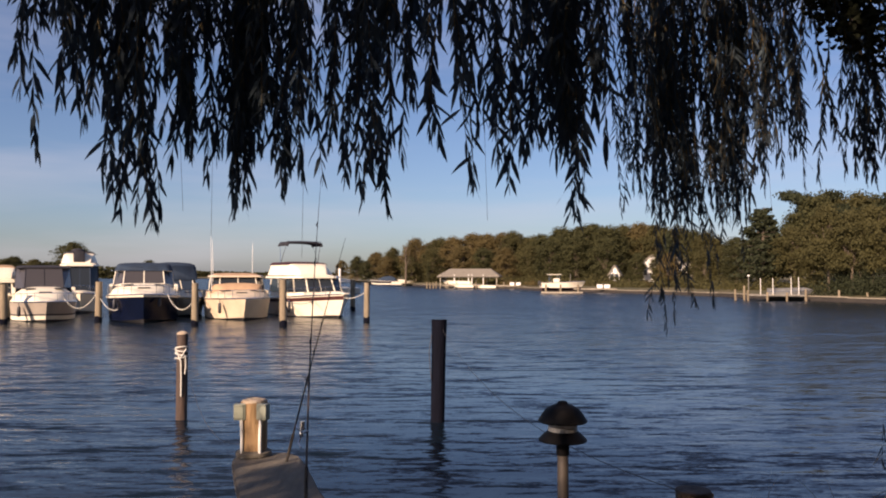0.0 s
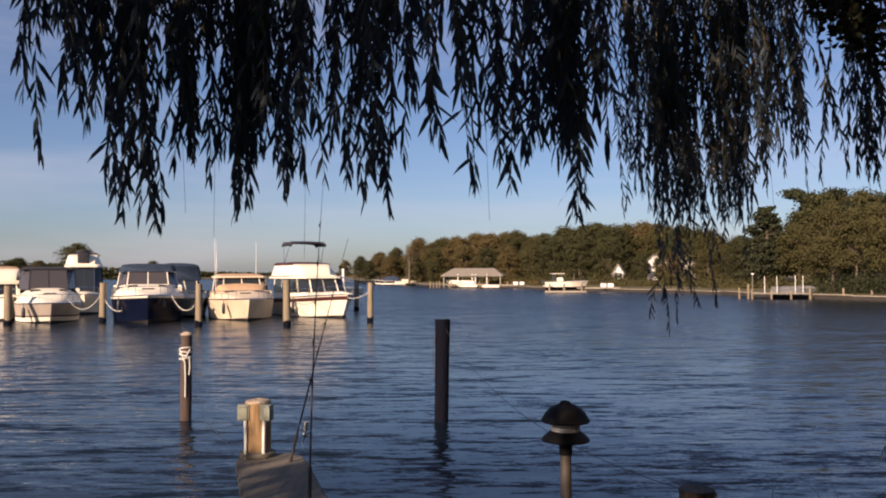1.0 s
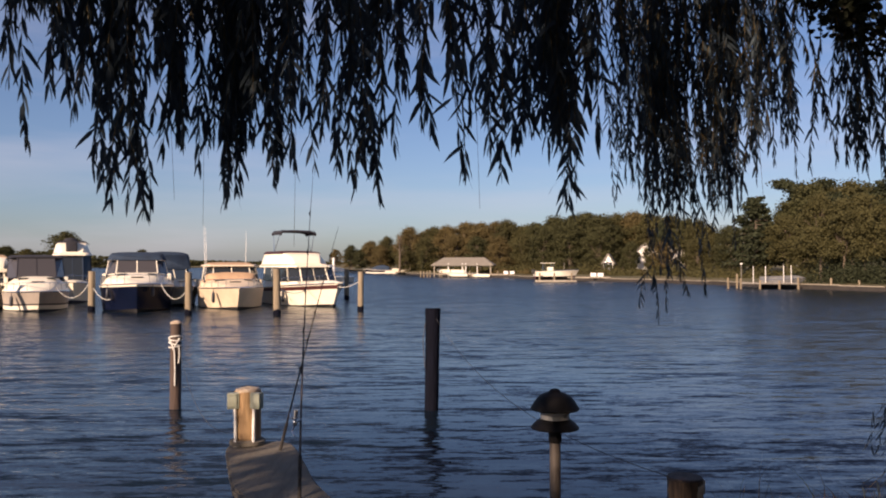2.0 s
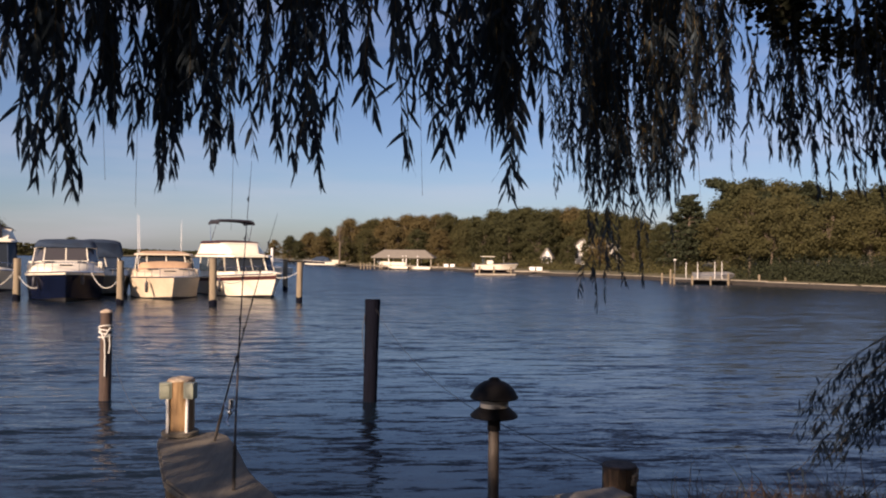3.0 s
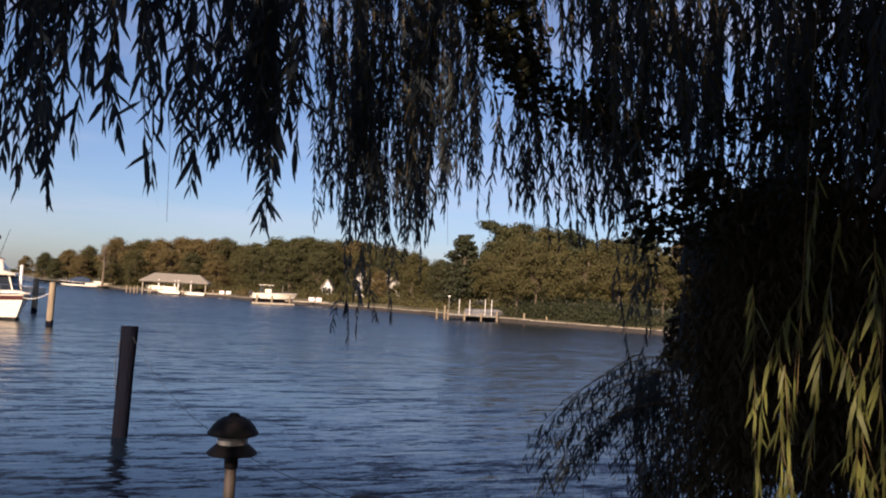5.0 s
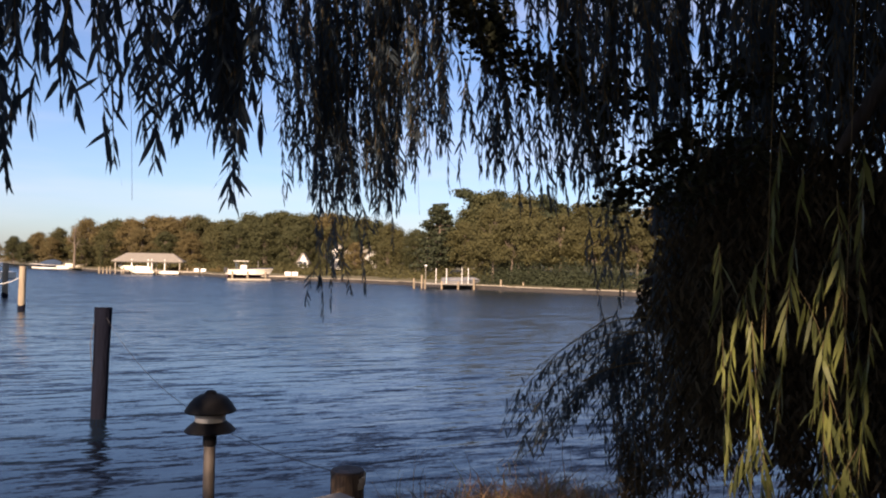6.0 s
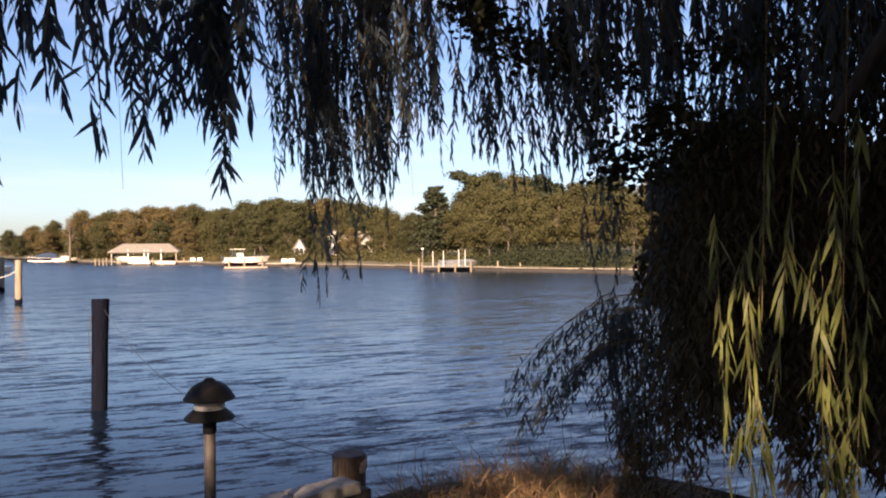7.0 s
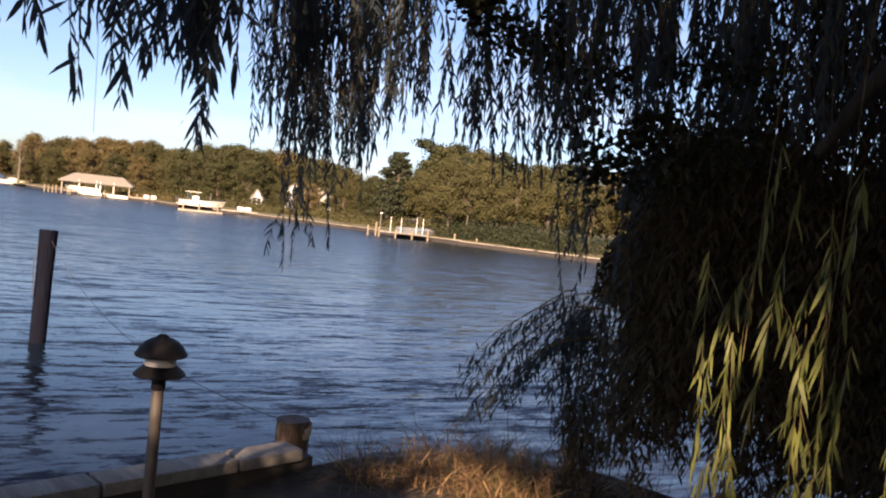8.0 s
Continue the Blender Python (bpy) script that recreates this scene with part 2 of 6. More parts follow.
M_FENDER = material("dark_fender", (0.02, 0.022, 0.03), (0.012, 0.013, 0.02), 0.5, scale=6)
M_GREYCOVER = material("grey_boat_cover", (0.16, 0.16, 0.155), (0.10, 0.10, 0.098), 0.9, scale=2)
M_GLASS = glass_material("dark_boat_glass")
M_SOFTGLASS = glass_material("smoky_clear_vinyl", (0.055, 0.052, 0.055))
M_ROOF = material("grey_shingle", (0.235, 0.21, 0.17), (0.15, 0.135, 0.11), 0.9, scale=1.2, stretch=(1, 6, 6), bump=0.02, bump_scale=3)
M_WHITEPAINT = material("white_paint", (0.78, 0.76, 0.72), (0.62, 0.60, 0.56), 0.6, scale=1.0)
M_SHOREWOOD = material("pale_bulkhead_timber", (0.42, 0.37, 0.29), (0.20, 0.17, 0.13), 0.9, scale=0.8, by_object=0.12)
M_SHOREFACE = material("dark_bulkhead_face", (0.040, 0.034, 0.029), (0.020, 0.017, 0.015), 0.9, scale=1.5)
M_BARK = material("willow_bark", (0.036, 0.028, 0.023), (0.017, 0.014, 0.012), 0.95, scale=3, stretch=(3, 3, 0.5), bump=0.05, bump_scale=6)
M_FARBARK = material("pale_bark", (0.15, 0.115, 0.08), (0.07, 0.055, 0.042), 0.95, scale=1, stretch=(3, 3, 0.4))
M_TWIG = material("willow_twig", (0.16, 0.12, 0.045), (0.09, 0.065, 0.03), 0.8, scale=12)
# the leaf's blue stands for sky glow and haze, put into its colour
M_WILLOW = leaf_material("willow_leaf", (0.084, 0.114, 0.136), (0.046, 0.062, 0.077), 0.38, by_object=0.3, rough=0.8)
# lit copy of the willow leaf: sunshine put into a brighter, yellower colour
M_WILLOW_LIT = leaf_material("sunlit_willow_leaf", (0.170, 0.182, 0.052), (0.055, 0.066, 0.024), 0.25, rough=0.45)
M_VINE = leaf_material("round_leaf", (0.034, 0.038, 0.022), (0.018, 0.021, 0.013), 0.12, gloss=0.08)
M_TREE_A = leaf_material("green_foliage", (0.080, 0.080, 0.033), (0.046, 0.048, 0.021), 0.45, by_object=0.5, rough=0.8)
M_TREE_B = leaf_material("autumn_foliage", (0.158, 0.120, 0.050), (0.096, 0.078, 0.034), 0.45, by_object=0.5, rough=0.8)
M_TREE_C = leaf_material("olive_foliage", (0.106, 0.097, 0.038), (0.060, 0.058, 0.025), 0.45, by_object=0.5, rough=0.8)
M_PINE = leaf_material("pine_needles", (0.034, 0.040, 0.018), (0.015, 0.019, 0.010), 0.1, by_object=0.3, rough=0.8)
M_STRAW = leaf_material("dry_grass", (0.30, 0.185, 0.092), (0.030, 0.017, 0.010), 0.15, rough=0.7)
M_GREENGRASS = leaf_material("green_grass", (0.16, 0.17, 0.045), (0.08, 0.09, 0.03), 0.25, rough=0.6)
# dark leaf whose colour stands for the shade inside the willow
M_SHADE_LEAF = leaf_material("shade_leaf", (0.072, 0.058, 0.036), (0.034, 0.028, 0.018), 0.15, rough=0.9, gloss=0.08)

# ---- water, near bank and bulkhead ----
m = Mesh()
m.add([(-4000, -4000, 0), (4000, -4000, 0), (4000, 4000, 0), (-4000, 4000, 0)], [(0, 1, 2, 3)])
tagged(part("water", m, M_WATER, smooth=0), "dark blue rippled creek water", "water", kind="structure")

CAP_DIR = Vector((0.937, 0.349, 0))       # the bulkhead runs along this
CAP_OUT = Vector((-0.349, 0.937, 0))      # towards the water
CAP_0 = Vector((1.45, 4.74, 0))           # a point on its outer edge
CAP_Z = 1.27


def along(s, o=0.0, z=0.0):
    """A point s metres along the bulkhead, o metres out over the water."""
    p = CAP_0 + CAP_DIR * s + CAP_OUT * o
    return Vector((p.x, p.y, z))


BANK_LINE = [(-40, -0.16), (0.50, -0.12), (1.2, -0.22), (1.6, -0.55), (1.85, -1.0), (1.95, -2.0), (2.2, -3.3), (2.8, -3.8), (30, -3.8)]


def shore_edge(s):
    """How far out the bank reaches at s: along the bulkhead, then rounding back into the inlet."""
    for (s0, o0), (s1, o1) in zip(BANK_LINE[:-1], BANK_LINE[1:]):
        if s <= s1:
            return o0 + (o1 - o0) * (s - s0) / (s1 - s0)
    return BANK_LINE[-1][1]


m = Mesh()
xs = np.concatenate([np.linspace(-30, 0.4, 55), np.linspace(0.5, 2.9, 33), np.linspace(3.6, 26, 24)])
ws = [0, 0.06, 0.14, 0.24, 0.4, 0.65, 1.0, 1.5, 2.0, 2.7, 3.5, 4.5, 6, 9, 14, 20, 26]
for w in ws:
    for s in xs:
        p = along(s, shore_edge(s) - w)
        soft = smooth_step(0.5, 0.8, s)          # past the last cap board the soil slopes into the water
        h = 1.06 + 0.10 * noise.noise((p.x * 0.8, p.y * 0.8, 3)) + 0.05 * noise.noise((p.x * 3, p.y * 3, 7)) + 0.09 * max(0, 1 - w / 0.7)
        m.v.append((p.x, p.y, h - soft * 1.5 * max(0, 1 - w / 0.16) ** 1.5))
n = len(xs)
m.f = [(i * n + k, (i + 1) * n + k, (i + 1) * n + k + 1, i * n + k + 1) for i in range(len(ws) - 1) for k in range(n - 1)]
tagged(part("ground", m, M_GROUND, smooth=80), "bare brown bank soil behind the bulkhead", "ground", kind="structure")

m = Mesh()
turn_cap = Matrix.Rotation(math.atan2(CAP_DIR.y, CAP_DIR.x), 3, "Z")
m.box(along(-14.86, -0.10, 0.35), (30.0, 0.10, 1.70), 0.01, turn_cap)
bulkhead = tagged(part("bulkhead", m, M_SHOREFACE), "dark timber bulkhead holding the bank", "bulkhead", kind="structure")


def blade(m, base, lean, length, width, curl):
    """One grass blade, arching over in its own direction and wandering sideways."""
    side = Vector((-lean.y, lean.x, 0)).normalized()
    pts, p, d = [], Vector(base), Vector((lean.x * 0.3, lean.y * 0.3, 1)).normalized()
    sway = math.sin(base[0] * 91 + base[1] * 57) * 0.35
    for i in range(6):
        w = side * width * (1 - i / 5.3)
        pts += [p - w, p + w]
        p = p + d * (length / 5)
        d = (d + Vector((lean.x, lean.y, -0.30)) * curl * 0.5 + side * sway * (i > 1)).normalized()
    m.add(pts, [(2 * i, 2 * i + 1, 2 * i + 3, 2 * i + 2) for i in range(5)])


# ---- pilings, posts, lamp ----
def piling(name, label, base, top_z, radius, mat, lean=(0, 0), group="", cap=None, sides=14, flare=0.0):
    """A round mooring pile, slightly uneven, standing in the bed."""
    t = thing(name, label, "piling", pose(base[0], base[1], 0), group)
    m, rings = Mesh(), []
    for i in range(13):
        h = -1.5 + (top_z + 1.5) * i / 12
        r = radius * (1.04 - 0.07 * i / 12 + flare * (i / 12) ** 3)
        rings.append([Vector((lean[0] * h + math.cos(a) * r * (1 + 0.05 * noise.noise((math.cos(a) * 2 + base[0], math.sin(a) * 2, h * 1.3))),
                              lean[1] * h + math.sin(a) * r * (1 + 0.05 * noise.noise((math.cos(a) * 2 + base[0], math.sin(a) * 2 + 9, h * 1.3))),
                              h + (0.03 * noise.noise((math.cos(a) * 3, math.sin(a) * 3, base[1])) if i == 12 else 0)))
                      for a in (2 * math.pi * k / sides for k in range(sides))])
    m.loft(rings, True, True)
    part("shaft", m, mat, t)
    if cap:
        m = Mesh()
        m.turned([(radius * 0.9, 0), (radius * 1.02, 0.01), (radius * 1.0, 0.03), (radius * 0.5, 0.06), (0.01, 0.07)], (lean[0] * top_z, lean[1] * top_z, top_z - 0.012), 14)
        part("top", m, cap, t)
    return t
dark_pile = piling("mooring_piling", "dark wooden mooring piling standing in the water", (-0.10, 14.48), 1.88, 0.125, M_PILE_DARK, (0.016, 0), flare=0.16)
rope_pile = piling("mooring_piling", "brown wooden mooring piling wrapped with white rope", (-4.91, 14.70), 1.60, 0.105, M_PILE_BROWN, (0.004, 0), cap=M_ROT)
m = Mesh()
for z0, tilt in ((1.30, 0.02), (1.34, -0.03), (1.22, 0.03), (1.17, -0.02)):
    m.tube([(0.118 * math.cos(a), 0.118 * math.sin(a), z0 + tilt * math.sin(a * 1.0 + z0 * 9)) for a in (2 * math.pi * k / 20 for k in range(21))], 0.013, 6)
m.tube([(-0.09, -0.085, 1.32), (-0.03, -0.125, 1.22), (0.02, -0.125, 1.10), (0.03, -0.122, 0.80), (0.028, -0.12, 0.45)], 0.012, 6)
m.tube([(0.10, -0.07, 1.33), (0.05, -0.12, 1.22), (-0.01, -0.127, 1.12)], 0.013, 6)
m.tube([(0.09, -0.08, 1.20), (0.098, -0.08, 1.0), (0.085, -0.09, 0.86)], 0.010, 6)
part("rope_wrap", m, M_ROPE, rope_pile, "white rope wound round the pile, its end hanging")


def far_pile(x, y, top, r, lean=(0, 0), mat=M_PILE_LIGHT, label="pale treated wooden mooring piling beside the boats"):
    t = piling("mooring_piling", label, (x, y), top, r, mat, lean, "pilings of the boat slips", None, 12)
    rings = [[Vector((lean[0] * h + math.cos(a) * r * k, lean[1] * h + math.sin(a) * r * k, h + (0.05 * math.sin(a * 2 + x) if h > 0.2 else 0))) for a in (2 * math.pi * j / 12 for j in range(12))]
             for h, k in ((-0.3, 1.09), (0.26, 1.08), (0.30, 1.0))]
    part("wet_band", Mesh().loft(rings, True, True), M_PILE_DARK, t, "dark wet band at the waterline")
    return t


far_pile(-4.45, 45.4, 2.28, 0.17, (0.01, 0))
far_pile(-7.0, 60.5, 2.35, 0.19)
far_pile(-20.15, 45.6, 2.33, 0.19, (0.006, 0))
far_pile(-13.3, 41.8, 2.29, 0.18, (0.0, 0))
far_pile(-8.5, 41.5, 2.49, 0.20, (-0.01, 0))
far_pile(-24.7, 43.8, 2.20, 0.22, (0.0, 0))

# bulkhead post with a split top
t = thing("bulkhead_post", "short brown bulkhead post with a split pale top", "post", pose(1.56, 4.90, 0))
m, rings = Mesh(), []
for i in range(9):
    h = -1.2 + (1.355 + 1.2) * i / 8
    rings.append([Vector((math.cos(a) * 0.108 * (1 + 0.06 * noise.noise((math.cos(a) * 3, math.sin(a) * 3, h))), math.sin(a) * 0.108,
                          h + (0.015 * noise.noise((math.cos(a) * 4, math.sin(a) * 4, 1)) if i == 8 else 0))) for a in (2 * math.pi * k / 18 for k in range(18))])
m.loft(rings, True, True)
part("shaft", m, M_STUMP, t)
m = Mesh()
m.turned([(0.10, 1.347), (0.111, 1.353), (0.106, 1.366), (0.07, 1.370), (0.01, 1.362)], sides=18)
part("top", m, M_PILE_BROWN, t)
for k in range(9):
    a = -1.05 + 0.09 * k
    m = Mesh().box((0.108 * math.cos(a), 0.108 * math.sin(a), 1.275 + 0.015 * math.sin(k * 1.7) + 0.006 * k), (0.022, 0.022, 0.04 + 0.02 * math.sin(k * 2.3)), 0.004)
    part("splinter", m, M_ROT, t)

# dock post with two outlet boxes on white conduits
t = thing("dock_post", "sunlit brown dock post with electrical outlet boxes", "post", pose(-1.50, 6.22, 0))
m, rings = Mesh(), []
for i in range(11):
    h = -1.2 + (1.70 + 1.2) * i / 10
    rings.append([Vector((math.cos(a) * 0.104 * (1 + 0.05 * noise.noise((math.cos(a) * 3, math.sin(a) * 3, h))), math.sin(a) * 0.104,
                          h + (0.02 * noise.noise((math.cos(a) * 3, math.sin(a) * 3, 5)) if i == 10 else 0))) for a in (2 * math.pi * k / 20 for k in range(20))])
m.loft(rings, True, True)
part("shaft", m, M_POSTWOOD, t)
m = Mesh()
m.turned([(0.098, 1.69), (0.104, 1.697), (0.09, 1.715), (0.03, 1.728), (0.01, 1.72)], sides=16)
part("top", m, M_ROT, t, "pale weathered end grain")
for sx, ang in ((-1, 0.28), (1, -0.42)):
    c = Vector((sx * 0.092, -0.088, 1.635))
    rot = Matrix.Rotation(ang * 1.0, 3, "Z")
    m = Mesh()
    m.box(c, (0.088, 0.062, 0.125), 0.008, rot)
    m.box(c + Vector((0.0, -0.034, 0.004)), (0.074, 0.012, 0.108), 0.004, rot)
    m.box(c + Vector((0, -0.040, 0.050)), (0.06, 0.01, 0.012), 0.002, rot)
    bx = part("outlet_box", m, M_BOXGREY, t, "grey-green weatherproof outlet box")
    m = Mesh()
    m.tube([c + Vector((-sx * 0.018, -0.012, -0.06)), c + Vector((-sx * 0.022, -0.010, -0.20)), c + Vector((-sx * 0.022, -0.008, -0.36))], 0.0125, 10)
    part("conduit", m, M_PVC, t, "white plastic conduit")
m = Mesh()
m.turned([(0.125, 1.278), (0.14, 1.283), (0.14, 1.31), (0.105, 1.325)], sides=20)
part("collar", m, M_PIERWOOD, t)

# narrow finger pier
t = thing("finger_pier", "narrow grey weathered plank pier ending at the post", "pier", pose(0, 0, 0))
outline = [(-0.62, 3.92), (-1.30, 5.00), (-1.46, 5.50), (-1.62, 6.02), (-1.645, 6.16), (-1.60, 6.30), (-1.50, 6.33), (-1.24, 6.33), (-1.13, 6.20), (-1.05, 5.98), (-0.93, 5.60), (-0.80, 5.16), (-0.30, 4.10)]
bm = bmesh.new()
face = bm.faces.new([bm.verts.new((x, y, 1.225)) for x, y in outline])
ext = bmesh.ops.extrude_face_region(bm, geom=[face])
bmesh.ops.translate(bm, verts=[v for v in ext["geom"] if isinstance(v, bmesh.types.BMVert)], vec=(0, 0, 0.05))
bmesh.ops.recalc_face_normals(bm, faces=bm.faces[:])
bmesh.ops.bevel(bm, geom=[e for e in bm.edges if all(v.co.z > 1.26 for v in e.verts)], offset=0.015, segments=2, affect="EDGES")
me = bpy.data.meshes.new("deck_plank")
bm.to_mesh(me)
bm.free()
part("deck_plank", me, M_PIERWOOD, t)
for (ax, ay), (bx, by) in (((-0.72, 4.15), (-1.56, 6.2)), ((-0.42, 4.25), (-1.2, 6.2))):
    m = Mesh()
    d = Vector((bx - ax, by - ay, 0))
    m.box(((ax + bx) / 2, (ay + by) / 2, 1.13), (d.length, 0.05, 0.19), 0.006, Matrix.Rotation(math.atan2(d.y, d.x), 3, "Z"))
    part("stringer", m, M_SHOREFACE, t)

# path lamp on a pole
t = thing("path_lamp", "dark two-tier metal path lamp with a frosted lens on a pole", "lamp", pose(0.565, 3.70, 0))
m = Mesh()
m.turned([(0.0265, 0.95), (0.0265, 1.30), (0.026, 1.86), (0.025, 1.93)], sides=16)
part("pole", m, M_LAMPPOLE, t, "aged bronze-coloured pole")
m = Mesh()
m.turned([(0.028, 1.855), (0.031, 1.86), (0.031, 1.915), (0.036, 1.925), (0.032, 1.94)], sides=16)
part("collar", m, M_LAMPMETAL, t)
m = Mesh()
m.turned([(0.03, 1.928), (0.112, 1.922), (0.114, 1.928), (0.098, 1.945), (0.073, 1.966), (0.05, 1.972)], sides=28)
part("lower_skirt", m, M_LAMPMETAL, t, "dark metal lower skirt")
m = Mesh()
m.turned([(0.060, 1.966), (0.069, 1.969), (0.069, 1.985), (0.067, 1.988), (0.069, 1.991), (0.069, 2.014), (0.060, 2.018)], sides=28)
part("lens", m, M_LAMPGLASS, t, "frosted pale lens")
m = Mesh()
m.turned([(0.05, 2.012), (0.112, 2.010), (0.116, 2.017), (0.107, 2.030), (0.095, 2.050), (0.075, 2.072), (0.050, 2.087), (0.030, 2.093), (0.024, 2.102), (0.014, 2.108), (0.002, 2.109)], sides=28)
part("hat", m, M_LAMPMETAL, t, "dark domed metal hat")


# fishing rods
def fishing_rod(label, foot, mid, tip, mat, reel_at=None):
    t = thing("fishing_rod", label, "fishing rod", None, "fishing rods on the pier")
    foot, mid, tip = Vector(foot), Vector(mid), Vector(tip)
    path = [(foot * (1 - s) ** 2 + (mid * 2 - foot * 0.5 - tip * 0.5) * 2 * s * (1 - s) + tip * s * s) for s in (k / 16 for k in range(17))]
    m = Mesh()
    m.tube(path, [0.0085 * (1 - 0.86 * k / 16) for k in range(17)], 7)
    part("blank", m, mat, t)
    m = Mesh()
    m.tube(path[0:3], 0.0115, 10)
    part("grip", m, M_CORK, t, "dark grip")
    for k in (6, 8, 10, 12, 14):
        m = Mesh()
        c, d = path[k], (path[k + 1] - path[k - 1]).normalized()
        r = 0.017 - 0.001 * k
        side = d.cross(Vector((0, 1, 0))).normalized()
        m.tube([c - d * 0.02, c + side * 0.006, c + d * 0.02], 0.0105 - 0.0004 * k, 6)
        off = c + side * (r + 0.008)
        m.tube([off + side * r * math.cos(a) + Vector((0, 1, 0)) * r * math.sin(a) for a in (2 * math.pi * j / 12 for j in range(13))], 0.0018, 5)
        part("guide", m, M_ROD, t)
    if reel_at is None:
        return t
    c = foot.lerp(mid, reel_at)
    m = Mesh()
    m.tube([c, c + Vector((-0.03, -0.03, -0.01))], 0.007, 8)
    m.box(c + Vector((-0.034, -0.036, -0.012)), (0.026, 0.036, 0.034), 0.010)
    m.tube([c + Vector((-0.034, -0.036, 0.01)), c + Vector((-0.03, -0.03, 0.065))], [0.015, 0.018], 14)
    r = part("reel", m, M_CHROME, t, "bright spinning reel")
    m = Mesh()
    m.tube([c + Vector((-0.034, -0.04, -0.02)), c + Vector((-0.05, -0.06, -0.06)), c + Vector((-0.03, -0.085, -0.085))], 0.006, 8)
    m.tube([c + Vector((-0.065, -0.05, 0.05)), c + Vector((-0.055, -0.075, 0.03)), c + Vector((-0.03, -0.08, 0.01)), c + Vector((-0.005, -0.06, 0.03))], 0.004, 6)
    part("crank", m, M_CHROME, r, "bright reel handle and bail")
    return t


fishing_rod("slender brown fishing rod standing upright on the pier", (-0.831, 4.76, 1.275), (-0.878, 5.19, 2.26), (-0.885, 5.60, 3.34), M_ROD_BROWN, 0.45)
fishing_rod("black fishing rod leaning over the pier end", (-1.20, 6.02, 1.275), (-0.985, 6.00, 2.12), (-0.75, 5.98, 2.99), M_ROD)

# mooring lines
def line(name, label, pts, r, mat, group="mooring lines"):
    m = Mesh()
    m.tube(pts, r, 6)
    return tagged(part(name, m, mat), label, "rope", group)


line("mooring_line", "thin dark mooring line from the piling to the bulkhead post", sag((-0.02, 14.40, 1.72), (1.52, 4.99, 1.33), 0.40, 20), 0.003, M_LINE)
line("mooring_line", "thin faint mooring line from the rope-wrapped piling to the dock post", sag((-4.82, 14.62, 1.22), (-1.60, 6.25, 1.36), 0.45, 20), 0.0028, M_LINE)
line("mooring_line", "thin dark line hanging down the piling", [(-0.21, 14.36, 1.62), (-0.255, 14.33, 1.3), (-0.235, 14.35, 1.0), (-0.22, 14.38, 0.8)], 0.008, M_LINE)


